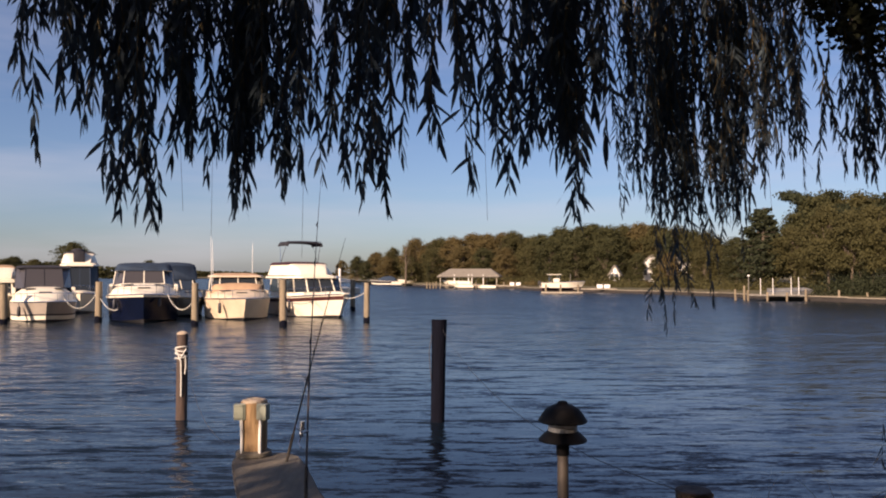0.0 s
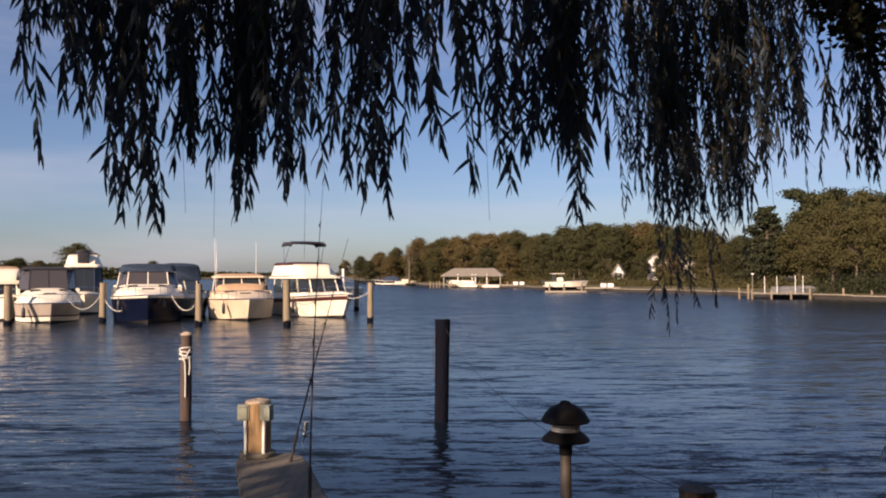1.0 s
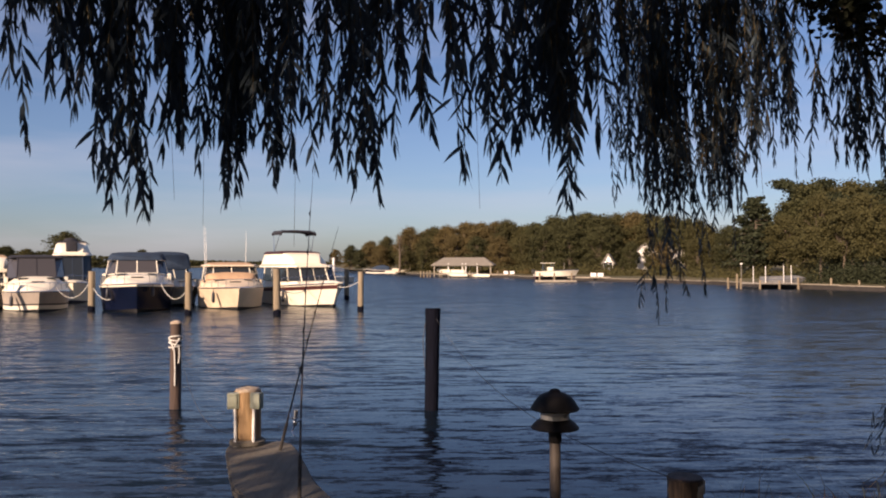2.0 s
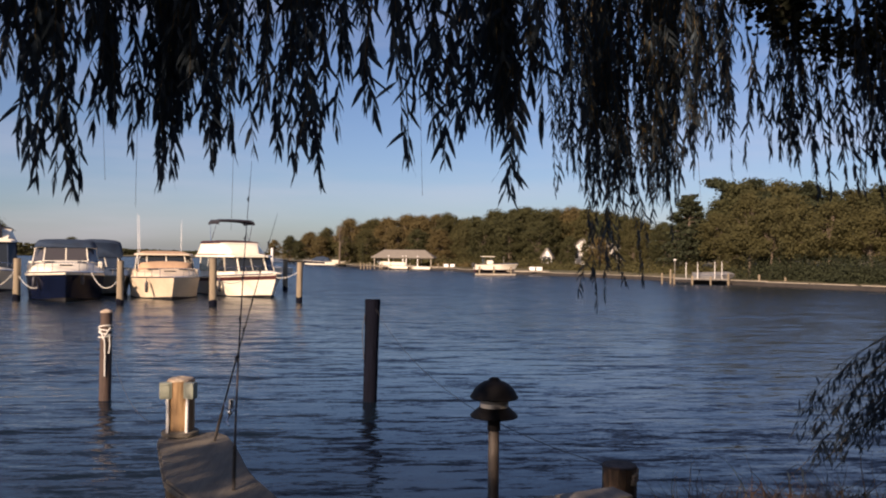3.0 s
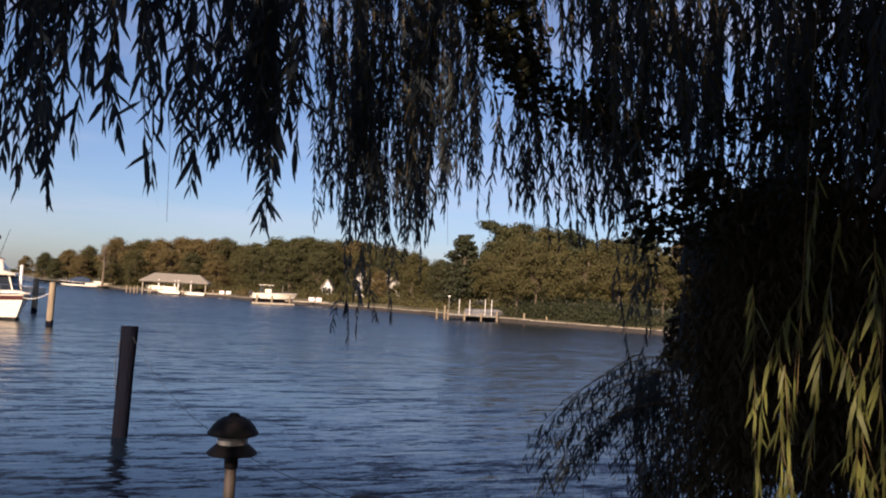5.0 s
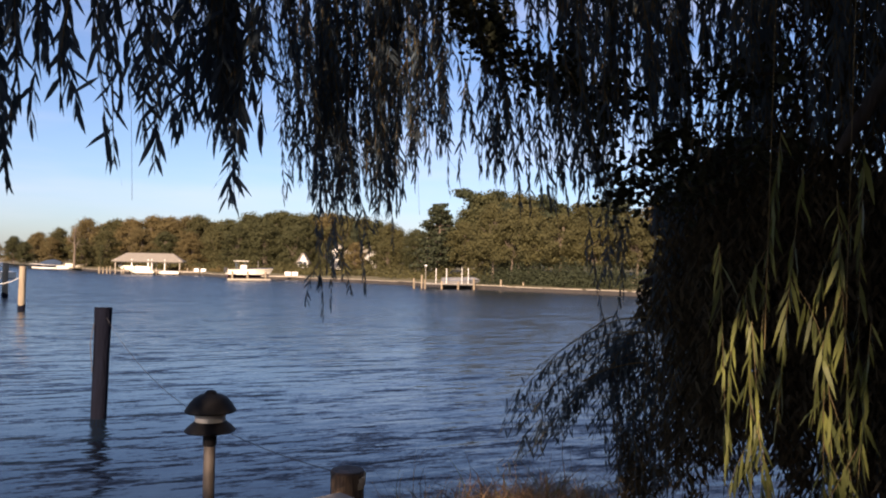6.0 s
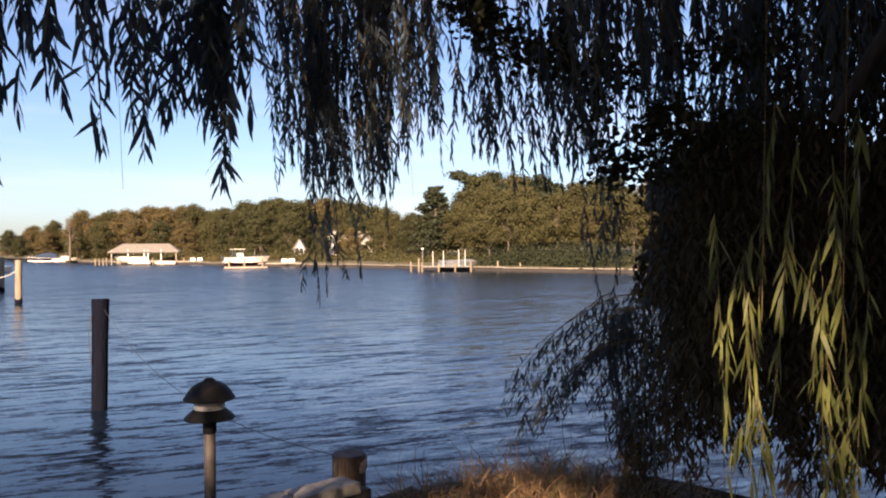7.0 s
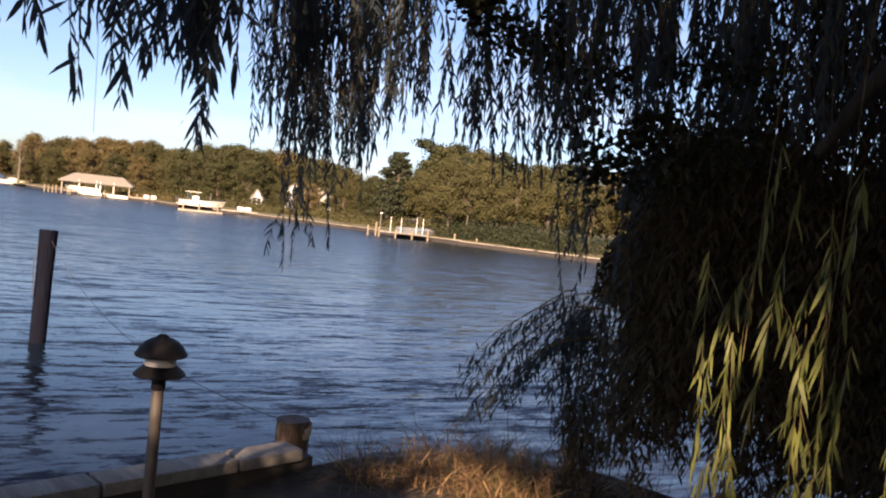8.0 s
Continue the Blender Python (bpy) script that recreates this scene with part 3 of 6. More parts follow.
# ---- boats ----
class Hull:
    """Planing hull: y forward from the transom (0) to the stem (length), z up from the waterline."""

    def __init__(self, length, beam, bow, stern, full=2.4, rake=0.9):
        self.length, self.beam, self.bow, self.stern, self.full, self.rake = length, beam, bow, stern, full, rake

    def half(self, u):
        return self.beam / 2 * (0.94 + 0.06 * math.sin(min(u / 0.5, 1) * math.pi / 2)) * (1 - max(0, (u - 0.42) / 0.58) ** self.full)

    def sheer(self, u):
        return self.stern + (self.bow - self.stern) * u ** 1.5

    def section(self, u, k):
        """Point k (0 keel to 5 sheer) of the section at u, on the positive-x side."""
        b, s = self.half(u), self.sheer(u)
        rise = smooth_step(0.6, 1.0, u)
        keel = -0.45 + 0.35 * rise ** 2
        chine_z = 0.05 + 0.10 * s * rise
        chine = b * (0.93 - 0.42 * smooth_step(0.45, 1.0, u))
        w = (0.0, 0.55, 1.0, None, None, None)[k]
        if k < 3:
            x, z = chine * w, keel + (chine_z - keel) * w
        else:
            v = (k - 2) / 3
            x = chine + (b - chine) * v ** 1.35
            z = chine_z + (s - chine_z) * v
        y = self.length * u - self.rake * u ** 5 * (1 - max(z, 0) / self.bow) ** 1.2
        return Vector((x, y, z))

    def surface(self, k0, k1, n=20):
        m = Mesh()
        rows = []
        for i in range(n + 1):
            u = i / n
            right = [self.section(u, k) for k in range(k0, k1 + 1)]
            rows.append(right)
        m.loft([[Vector(p) for p in r] for r in rows], False)
        m.loft([[Vector((-p.x, p.y, p.z)) for p in r][::-1] for r in rows], False)
        r = rows[0]
        ring = r + [Vector((-p.x, p.y, p.z)) for p in r[::-1]]
        m.add(ring, [tuple(range(len(ring)))])
        return m

    def stripe(self, v0, v1, out=0.012, n=20, z0=None):
        """A band along the topsides between heights v0 and v1 (0 chine, 1 sheer), standing proud."""
        m = Mesh()
        for sx in (1, -1):
            rows = []
            for i in range(n + 1):
                u = i / n
                pts = []
                for v in (v0, v1):
                    k = 2 + 3 * v
                    k0 = min(int(k), 4)
                    p = self.section(u, k0).lerp(self.section(u, k0 + 1), k - k0)
                    pts.append(Vector((sx * (p.x + out), p.y + out * (u > 0.95), p.z)))
                rows.append([pts[0] - Vector((sx * out, 0, 0)), pts[0], pts[1], pts[1] - Vector((sx * out, 0, 0))])
            m.loft(rows, False)
        return m

    def deck(self, u0=0.0, u1=1.0, down=0.03, crown=0.10, n=20, bulge=0.0, inset=0.0):
        """A cambered deck; bulge raises a foredeck trunk."""
        rows = []
        for i in range(n + 1):
            u = u0 + (u1 - u0) * i / n
            b, s = max(self.half(u) - inset, 0.0), self.sheer(u) - down
            rise = crown + bulge * math.sin(math.pi * min(1, max(0, (u - u0) / (u1 - u0)))) ** 0.7
            rows.append([Vector((b * q, self.length * u, s + rise * (1 - abs(q) ** 2.6) * min(1, b / 0.6))) for q in (-1, -0.85, -0.6, -0.3, 0, 0.3, 0.6, 0.85, 1)])
        return Mesh().loft(rows, False)

    def rail(self, v=1.0, r=0.03, n=20, lift=0.0, u0=0.0, inset=0.0):
        pts = []
        for i in range(n + 1):
            u = u0 + (1 - u0) * i / n
            pts.append(Vector((max(self.half(u) - inset, 0), self.length * u, self.sheer(u) + lift)))
        return pts

    def side_tube(self, r, n=20, lift=0.0, u0=0.0, inset=0.0):
        m = Mesh()
        pts = self.rail(1.0, r, n, lift, u0, inset)
        m.tube(pts, r, 6)
        m.tube([Vector((-p.x, p.y, p.z)) for p in pts], r, 6)
        return m


def shell(stations, arc=7, flat=2.6):
    """A rounded house or canvas shape: stations of (y, half width at foot, half width at top, foot z, top z)."""
    rings = []
    for y, wf, wt, zf, zt in stations:
        ring = [Vector((wf, y, zf))]
        for k in range(arc + 1):
            a = math.pi * k / arc
            c, s = math.cos(a), math.sin(a)
            q = math.copysign(abs(c) ** (2 / flat), c)
            ring.append(Vector((wt * q, y, zf + (zt - zf) * (0.72 + 0.28 * abs(s) ** (2 / flat)))))
        ring.append(Vector((-wf, y, zf)))
        rings.append(ring)
    return Mesh().loft(rings, True, True)


def panel(corners, out, inset=0.0):
    """A slab on four corners (anticlockwise from outside), of thickness out."""
    c = [Vector(p) for p in corners]
    nrm = (c[1] - c[0]).cross(c[2] - c[0]).normalized()
    mid = sum(c, Vector()) / 4
    c = [p.lerp(mid, inset) for p in c]
    pts = [p - nrm * out * 0.5 for p in c] + [p + nrm * out for p in c]
    return Mesh().add(pts, [(3, 2, 1, 0), (4, 5, 6, 7), (0, 1, 5, 4), (1, 2, 6, 5), (2, 3, 7, 6), (3, 0, 4, 7)])


def boat_pose(stem, heading, length):
    """The pose of a hull whose stem stands at that place, heading degrees from -y towards +x."""
    h = radians(heading)
    d = Vector((math.sin(h), -math.cos(h), 0))
    p = Vector((*stem, 0)) - d * (length - 0.75)
    return pose(p.x, p.y, 0, 0, 0, 180 + heading)


def bow_rail(h, t, height=0.55, u0=0.45, posts=6):
    m = Mesh()
    for sx in (1, -1):
        pts = [Vector((sx * max(p.x, 0.0), p.y, p.z)) for p in h.rail(1, 0.02, 14, height, u0, 0.06)]
        m.tube(pts, 0.018, 6)
        for i in range(posts):
            p = pts[int(i * 14 / posts)]
            m.tube([p, p - Vector((0, 0, height))], 0.014, 5)
    part("bow_rail", m, M_CHROME, t, "stainless bow rail")


def fender(t, h, u, sx, drop=0.95):
    p = h.section(u, 5)
    m = Mesh()
    x, y, z = sx * (p.x + 0.10), p.y, p.z
    m.turned([(0.02, z - 0.05), (0.02, z - 0.22), (0.09, z - 0.30), (0.10, z - 0.5), (0.10, z - drop), (0.07, z - drop - 0.08), (0.01, z - drop - 0.1)], (x, y, 0), 10)
    part("fender", m, M_FENDER, t, "dark hanging fender")


def hull_parts(h, t, top_mat, band=None, band_v=(0.72, 0.9), rail_mat=M_CHROME, bottom=M_BOOT, low_mat=None):
    part("hull_bottom", h.surface(0, 2), bottom, t, "dark bottom paint")
    part("hull", h.surface(2, 5), top_mat, t, smooth=60)
    if low_mat:
        part("lower_band", h.stripe(0.0, 0.22, 0.015), low_mat, t, "pale band above the waterline")
    if band:
        part("stripe", h.stripe(*band_v, 0.014), band, t, "dark stripe along the sheer")
    part("rub_rail", h.side_tube(0.035), rail_mat, t)


def express_cruiser(label, stem, heading, length, beam, bow, hull_mat, canvas, deck_mat=M_GEL, band=None, low_mat=None, house_y=0.50, deck_rise=0.55, screen=0.75, canvas_top=3.3,
                    sides=M_SOFTGLASS, frame_mat=M_GEL, antennas=(), hard_top=False, cover=None, canvas_wide=1.0, group="boats in the slips"):
    """Cruiser with a raised foredeck, raked windscreen and a canvas top over the cockpit."""
    h = Hull(length, beam, bow, bow * 0.86, 1.85, 1.2)
    t = thing("motor_boat", label, "boat", boat_pose(stem, heading, length), group)
    hull_parts(h, t, hull_mat, band, low_mat=low_mat)
    # raised foredeck, climbing from the stem to the screen
    rows, n = [], 18
    for i in range(n + 1):
        u = house_y - 0.05 + (0.985 - house_y + 0.05) * i / n
        b, s0 = h.half(u), h.sheer(u)
        rise = 0.05 + deck_rise * smooth_step(0.97, house_y + 0.06, u)
        rows.append([Vector((b * q, length * u, s0 + rise * (1 - abs(q) ** 5) * min(1, b / 0.5))) for q in (-1, -0.93, -0.84, -0.6, -0.3, 0, 0.3, 0.6, 0.84, 0.93, 1)])
    part("foredeck", Mesh().loft(rows, False), deck_mat, t, smooth=60)
    part("side_deck", h.deck(0.0, house_y, 0.0, 0.04), deck_mat, t)
    m = Mesh()
    for q in (-0.88, 0.88):
        m.box((h.half(0.3) * q, length * house_y * 0.5, h.sheer(0.3) + deck_rise * 0.5), (0.22, length * house_y, deck_rise + 0.1), 0.05)
    part("coaming", m, deck_mat, t)
    yw, zd = length * house_y, h.sheer(house_y) + deck_rise - 0.02
    w = h.half(house_y) * 0.88
    zt, back = zd + screen, screen * 0.75
    low = [Vector((-w, yw - 0.75, zd - 0.10)), Vector((-w * 0.66, yw + 0.30, zd + 0.04)), Vector((w * 0.66, yw + 0.30, zd + 0.04)), Vector((w, yw - 0.75, zd - 0.10))]
    top = [Vector((-w * 0.92, yw - 0.75 - back * 0.6, zt - 0.04)), Vector((-w * 0.62, yw + 0.28 - back, zt)), Vector((w * 0.62, yw + 0.28 - back, zt)), Vector((w * 0.92, yw - 0.75 - back * 0.6, zt - 0.04))]
    ws = part("windscreen", Mesh().tube(low, 0.035, 6).tube(top, 0.035, 6), frame_mat, t, "pale windscreen frame")
    for a, b in list(zip(low, top)) + [((low[1] + low[2]) / 2, (top[1] + top[2]) / 2)]:
        part("mullion", Mesh().tube([a, b], 0.032, 6), frame_mat, ws)
    for i in range(3):
        cs = [low[i], low[i + 1], top[i + 1], top[i]]
        part("pane", panel(cs[::-1], 0.006, 0.02), sides, ws, "smoky glass")
    y0, y1 = 0.30, yw - back + 0.15
    fw = w * 0.99
    if cover:
        st = [(yw - 0.9, fw * 0.98, fw * 0.9, zd - 0.3, zd + 0.54), (yw + 0.1, fw * 0.92, fw * 0.84, zd - 0.3, zd + 0.50), (yw + 0.75, fw * 0.72, fw * 0.6, zd - 0.3, zd + 0.06)]
        part("screen_cover", shell(st), cover, t, "canvas screen cover", smooth=60)
    if hard_top:
        st = [(y0, fw * 0.95, fw * 0.92, zt - 0.02, zt + 0.10), (y1, fw * 0.95, fw * 0.92, zt - 0.02, zt + 0.10), (y1 + 0.4, fw * 0.8, fw * 0.76, zt - 0.02, zt + 0.06)]
        part("hard_top", shell(st, 7, 6), deck_mat, t, "pale hard top edge", smooth=50)
    st = [(y0, fw * 0.96, fw * 0.84, zt - 0.1, canvas_top - 0.14), (y0 + 0.25, fw, fw * 0.9, zt - 0.05, canvas_top), ((y0 + y1) / 2, fw, fw * 0.9, zt, canvas_top + 0.05),
          (y1 - 0.2, fw * 0.97, fw * 0.88, zt, canvas_top), (y1 + 0.22, fw * 0.86, fw * 0.72, zt - 0.02, max(zt + 0.06, canvas_top - 0.2))]
    st = [(y, a * canvas_wide, b * canvas_wide, c, d) for y, a, b, c, d in st]
    part("canvas_top", shell(st), canvas, t, "taut canvas top", smooth=60)
    st = [(y0 + 0.05, fw * 0.93, fw * 0.90, h.sheer(0.1) - 0.06, zt + 0.08), ((y0 + y1) / 2, fw * 0.96, fw * 0.93, h.sheer(0.3) - 0.06, zt + 0.12), (y1 - 0.1, fw * 0.90, fw * 0.86, zd - 0.06, zt + 0.05)]
    part("side_curtain", shell(st), canvas if sides is M_SOFTGLASS else sides, t, "dark side curtains", smooth=60)
    for sx in (-1, 0, 1):
        u = house_y + (0.16 if sx else 0.24)
        part("hatch", Mesh().box((sx * w * 0.52, length * u, h.sheer(u) + 0.05 + deck_rise * smooth_step(0.97, house_y + 0.06, u) + 0.015), (0.66, 0.34, 0.06), 0.018), M_GLASS, t, "dark deck hatch")
    bow_rail(h, t, 0.5)
    for ax, ay, az in antennas:
        part("antenna", Mesh().tube([(ax, ay, h.sheer(0.5)), (ax * 1.02, ay - 0.1, az * 0.5 + 1), (ax * 1.05, ay - 0.3, az)], [0.022, 0.016, 0.007], 6), M_WHITEPAINT, t, "slim white antenna")
    return h, t


h, t = express_cruiser("silver-grey express cruiser with a black canvas top", (-22.6, 44.4), 29, 8.8, 3.75, 1.22, M_GELGREY, M_BLACKCANVAS, low_mat=M_GEL, deck_rise=0.85, screen=1.22, canvas_top=3.30, frame_mat=M_BLACKCANVAS)
fender(t, h, 0.74, 1, 0.75)
part("stripe", h.stripe(0.25, 0.32, 0.018), M_BLACKCANVAS, t, "thin dark stripe above the waterline band")
h, t = express_cruiser("navy-hulled cuddy cruiser with a blue canvas top", (-16.85, 43.9), 21, 8.4, 4.2, 1.66, M_NAVY, M_BLUECANVAS, deck_rise=0.66, screen=0.84, canvas_top=3.46, house_y=0.54)
part("gunwale", h.stripe(0.90, 1.0, 0.02), M_GEL, t, "white gunwale band")
fender(t, h, 0.88, -1, 0.6)
fender(t, h, 0.72, 1, 0.7)
h, t = express_cruiser("cream express cruiser with a tan canvas cover", (-11.8, 46.3), 20, 9.2, 4.15, 1.36, M_TANHULL, M_TANCANVAS, deck_mat=M_TANHULL, deck_rise=0.50, screen=0.90, canvas_top=2.82, hard_top=True, cover=M_TANCANVAS, sides=M_GLASS, canvas_wide=0.86,
                       antennas=((1.62, 4.4, 5.2), (1.50, 4.0, 5.1), (-0.95, 3.8, 4.9)))
fender(t, h, 0.78, 1, 0.8)


def flybridge_cruiser(label, stem, heading, length, beam, bow, stripe, canvas, bimini=True, bridge_top=3.35, pillars=M_GEL, house_mat=M_GEL, console=False, group="boats in the slips"):
    """Sedan cruiser with a deckhouse, a flybridge with a canvas cover and a bimini on tubes."""
    h = Hull(length, beam, bow, bow * 0.72)
    t = thing("motor_boat", label, "boat", boat_pose(stem, heading, length), group)
    hull_parts(h, t, M_GEL, stripe, (0.74, 0.92))
    part("foredeck", h.deck(0.55, 0.985, 0.0, 0.10, 16, 0.16), M_GEL, t)
    part("side_deck", h.deck(0.0, 0.56, 0.03, 0.04), M_GEL, t)
    L = length
    zd, zr = h.sheer(0.5) + 0.04, bridge_top - 0.95
    w = beam / 2 * 0.80
    # deckhouse: lower wall, roof and pillars, with panes between
    y0, y1 = L * 0.16, L * 0.62
    wall = [(y0, w, w * 0.98, zd - 0.2, zd + 0.34), (y1 - 0.2, w * 0.98, w * 0.96, zd - 0.2, zd + 0.34), (y1 + 0.42, w * 0.80, w * 0.74, zd - 0.2, zd + 0.30)]
    house = part("deckhouse", shell(wall, 7, 6), house_mat, t, smooth=50)
    lowr = [Vector((-w, y0, zd + 0.28)), Vector((-w * 0.98, y1 - 0.15, zd + 0.28)), Vector((-w * 0.55, y1 + 0.40, zd + 0.28)), Vector((w * 0.55, y1 + 0.40, zd + 0.28)), Vector((w * 0.98, y1 - 0.15, zd + 0.28)), Vector((w, y0, zd + 0.28))]
    topr = [Vector((-w * 0.94, y0, zr)), Vector((-w * 0.92, y1 - 0.65, zr)), Vector((-w * 0.52, y1 - 0.20, zr)), Vector((w * 0.52, y1 - 0.20, zr)), Vector((w * 0.92, y1 - 0.65, zr)), Vector((w * 0.94, y0, zr))]
    for i in range(5):
        a, b, c, d = lowr[i], lowr[i + 1], topr[i + 1], topr[i]
        cuts = 3 if i in (0, 4) else (2 if i == 2 else 1)
        for k in range(cuts):
            p, q = k / cuts, (k + 1) / cuts
            cs = [a.lerp(b, p), a.lerp(b, q), d.lerp(c, q), d.lerp(c, p)]
            part("window", panel(cs[::-1], 0.01, 0.02), M_GLASS, house, "dark tinted window")
        for k in range(cuts + 1):
            p = k / cuts
            part("pillar", Mesh().tube([a.lerp(b, p), d.lerp(c, p)], 0.05 if k in (0, cuts) and i in (0, 1, 3, 4) else 0.022, 6), pillars, house)
    roof = [(y0 - 0.9, w * 1.02, w, zr - 0.05, zr + 0.10), (y1 - 0.6, w * 1.02, w, zr - 0.05, zr + 0.10), (y1 + 0.05, w * 0.70, w * 0.66, zr - 0.05, zr + 0.07)]
    part("house_roof", shell(roof, 7, 6), M_GEL, t, smooth=50)
    # flybridge
    by0, by1 = L * 0.10, L * 0.50
    br = [(by0, w * 0.99, w * 0.86, zr + 0.10, bridge_top), (by1 - 0.75, w * 0.98, w * 0.80, zr + 0.10, bridge_top - 0.02), (by1 - 0.1, w * 0.93, w * 0.64, zr + 0.10, bridge_top - 0.25), (by1 + 0.30, w * 0.84, w * 0.55, zr + 0.10, zr + 0.22)]
    bridge = part("flybridge", shell(br, 7, 7), M_GEL, t, smooth=50)
    ln = [(by0, w * 1.0, w * 0.99, zr + 0.08, zr + 0.15), (by1 - 0.5, w * 0.995, w * 0.985, zr + 0.08, zr + 0.15), (by1 + 0.28, w * 0.88, w * 0.86, zr + 0.08, zr + 0.15)]
    part("trim_line", shell(ln, 7, 7), M_MAHOG, bridge)
    cv = [(by0 - 0.02, w * 0.89, w * 0.80, bridge_top - 0.06, bridge_top + 0.14), (by0 * 0.6 + by1 * 0.4, w * 0.88, w * 0.74, bridge_top - 0.05, bridge_top + 0.07), ((by0 + by1) / 2, w * 0.87, w * 0.74, bridge_top - 0.05, bridge_top + 0.15), (by1 - 0.75, w * 0.84, w * 0.70, bridge_top - 0.06, bridge_top + 0.06)]
    part("bridge_cover", shell(cv), canvas, t, "fitted canvas over the bridge", smooth=60)
    if console:
        # dark box added to read as a gap that splits the white bridge
        m = Mesh().box((w * 0.04, by1 - 0.15, bridge_top - 0.30), (0.78, 1.0, 0.80), 0.08)
        part("bridge_gap_box", m, canvas, t, "dark box standing for the gap between the white bridge blocks", smooth=60)
        m = Mesh().turned([(0.42, 0.0), (0.5, 0.12), (0.4, 0.26), (0.2, 0.33), (0.02, 0.35)], (0.1, (by0 + by1) / 2, bridge_top + 0.04), 14)
        part("seat_cover", m, canvas, t, "dark domed seat cover", smooth=60)
    if bimini:
        zb = bridge_top + 1.55
        bt = part("bimini_frame", Mesh().tube([(-w * 0.8, by0 + 1.8, bridge_top), (-w * 0.70, by0 + 1.25, zb), (w * 0.70, by0 + 1.25, zb), (w * 0.8, by0 + 1.8, bridge_top)], 0.022, 6)
                  .tube([(-w * 0.8, by0 + 1.8, bridge_top), (-w * 0.71, by0 + 2.8, zb), (w * 0.71, by0 + 2.8, zb), (w * 0.8, by0 + 1.8, bridge_top)], 0.022, 6), M_CHROME, t, "bimini tubes")
        st = [(by0 + 1.05, w * 0.76, w * 0.72, zb - 0.26, zb - 0.02), (by0 + 1.4, w * 0.78, w * 0.74, zb - 0.22, zb + 0.05), (by0 + 2.5, w * 0.78, w * 0.74, zb - 0.22, zb + 0.05), (by0 + 3.0, w * 0.76, w * 0.72, zb - 0.28, zb - 0.02)]
        rings = []
        for y, wf, wt, zf, zt in st:
            up = [Vector((wf * math.cos(a), y, zf + (zt - zf) * abs(math.sin(a)) ** 0.4)) for a in (math.pi * k / 10 for k in range(11))]
            rings.append(up + [Vector((p.x * 0.96, p.y, p.z - 0.09)) for p in up[::-1]])
        part("bimini_top", Mesh().loft(rings, True, True), M_BLACKCANVAS, bt, "dark bimini canvas", smooth=60)
    bow_rail(h, t, 0.5, 0.5)
    m = Mesh()
    m.box((0, L * 0.99, h.bow + 0.02), (0.34, 0.9, 0.08), 0.02)
    part("bow_pulpit", m, M_GEL, t)
    m = Mesh()
    m.tube([(0, L + 0.2, h.bow - 0.05), (0, L + 0.42, h.bow - 0.2), (0, L + 0.30, h.bow - 0.42)], 0.03, 6)
    part("anchor", m, M_CHROME, t)
    return h, t


h, t = flybridge_cruiser("white sedan cruiser with maroon bridge cover and dark bimini", (-6.5, 49.0), 31, 10.8, 4.3, 1.55, M_MAHOG, M_MAROON, bridge_top=3.52)
fender(t, h, 0.62, 1)
flybridge_cruiser("white flybridge cruiser with dark canvas moored behind", (-25.6, 55.0), 26, 9.0, 3.3, 1.5, None, M_BLACKCANVAS, False, 4.40, M_BLUECANVAS, M_BLUECANVAS, True)
express_cruiser("white cruiser under a blue canvas top moored behind", (-16.0, 50.6), 34, 8.8, 3.2, 1.30, M_GEL, M_BLUECANVAS, deck_rise=0.5, canvas_top=3.6, sides=M_BLUECANVAS)
flybridge_cruiser("white cabin boat with dark windows at the slip end", (-26.6, 47.2), 34, 8.0, 3.0, 1.5, None, M_TANCANVAS, False, 3.25)
for a, b, d in (((-22.0, 45.2, 1.40), (-20.2, 45.5, 1.70), 0.75), ((-18.2, 45.3, 1.5), (-20.0, 45.5, 1.35), 0.75),
                ((-15.9, 45.0, 1.6), (-13.4, 42.0, 1.4), 0.7), ((-6.6, 49.3, 1.4), (-4.5, 45.4, 1.75), 0.25), ((-8.2, 51.0, 1.3), (-8.55, 41.7, 1.5), 0.4)):
    line("dock_line", "white dock line sagging between boat and piling", sag(a, b, d), 0.019, M_ROPE, "dock lines of the slips")
# ---- far shore ----
SHORE = [(140, -60), (80, 20), (47.5, 65.0), (43.0, 74.5), (39.0, 83.5), (35.5, 101), (29.5, 116), (24.5, 125), (18, 132), (14.5, 156), (2, 176), (-8, 205), (-16, 245), (-30, 300), (-60, 420), (-140, 620), (-420, 800), (-1500, 1000)]


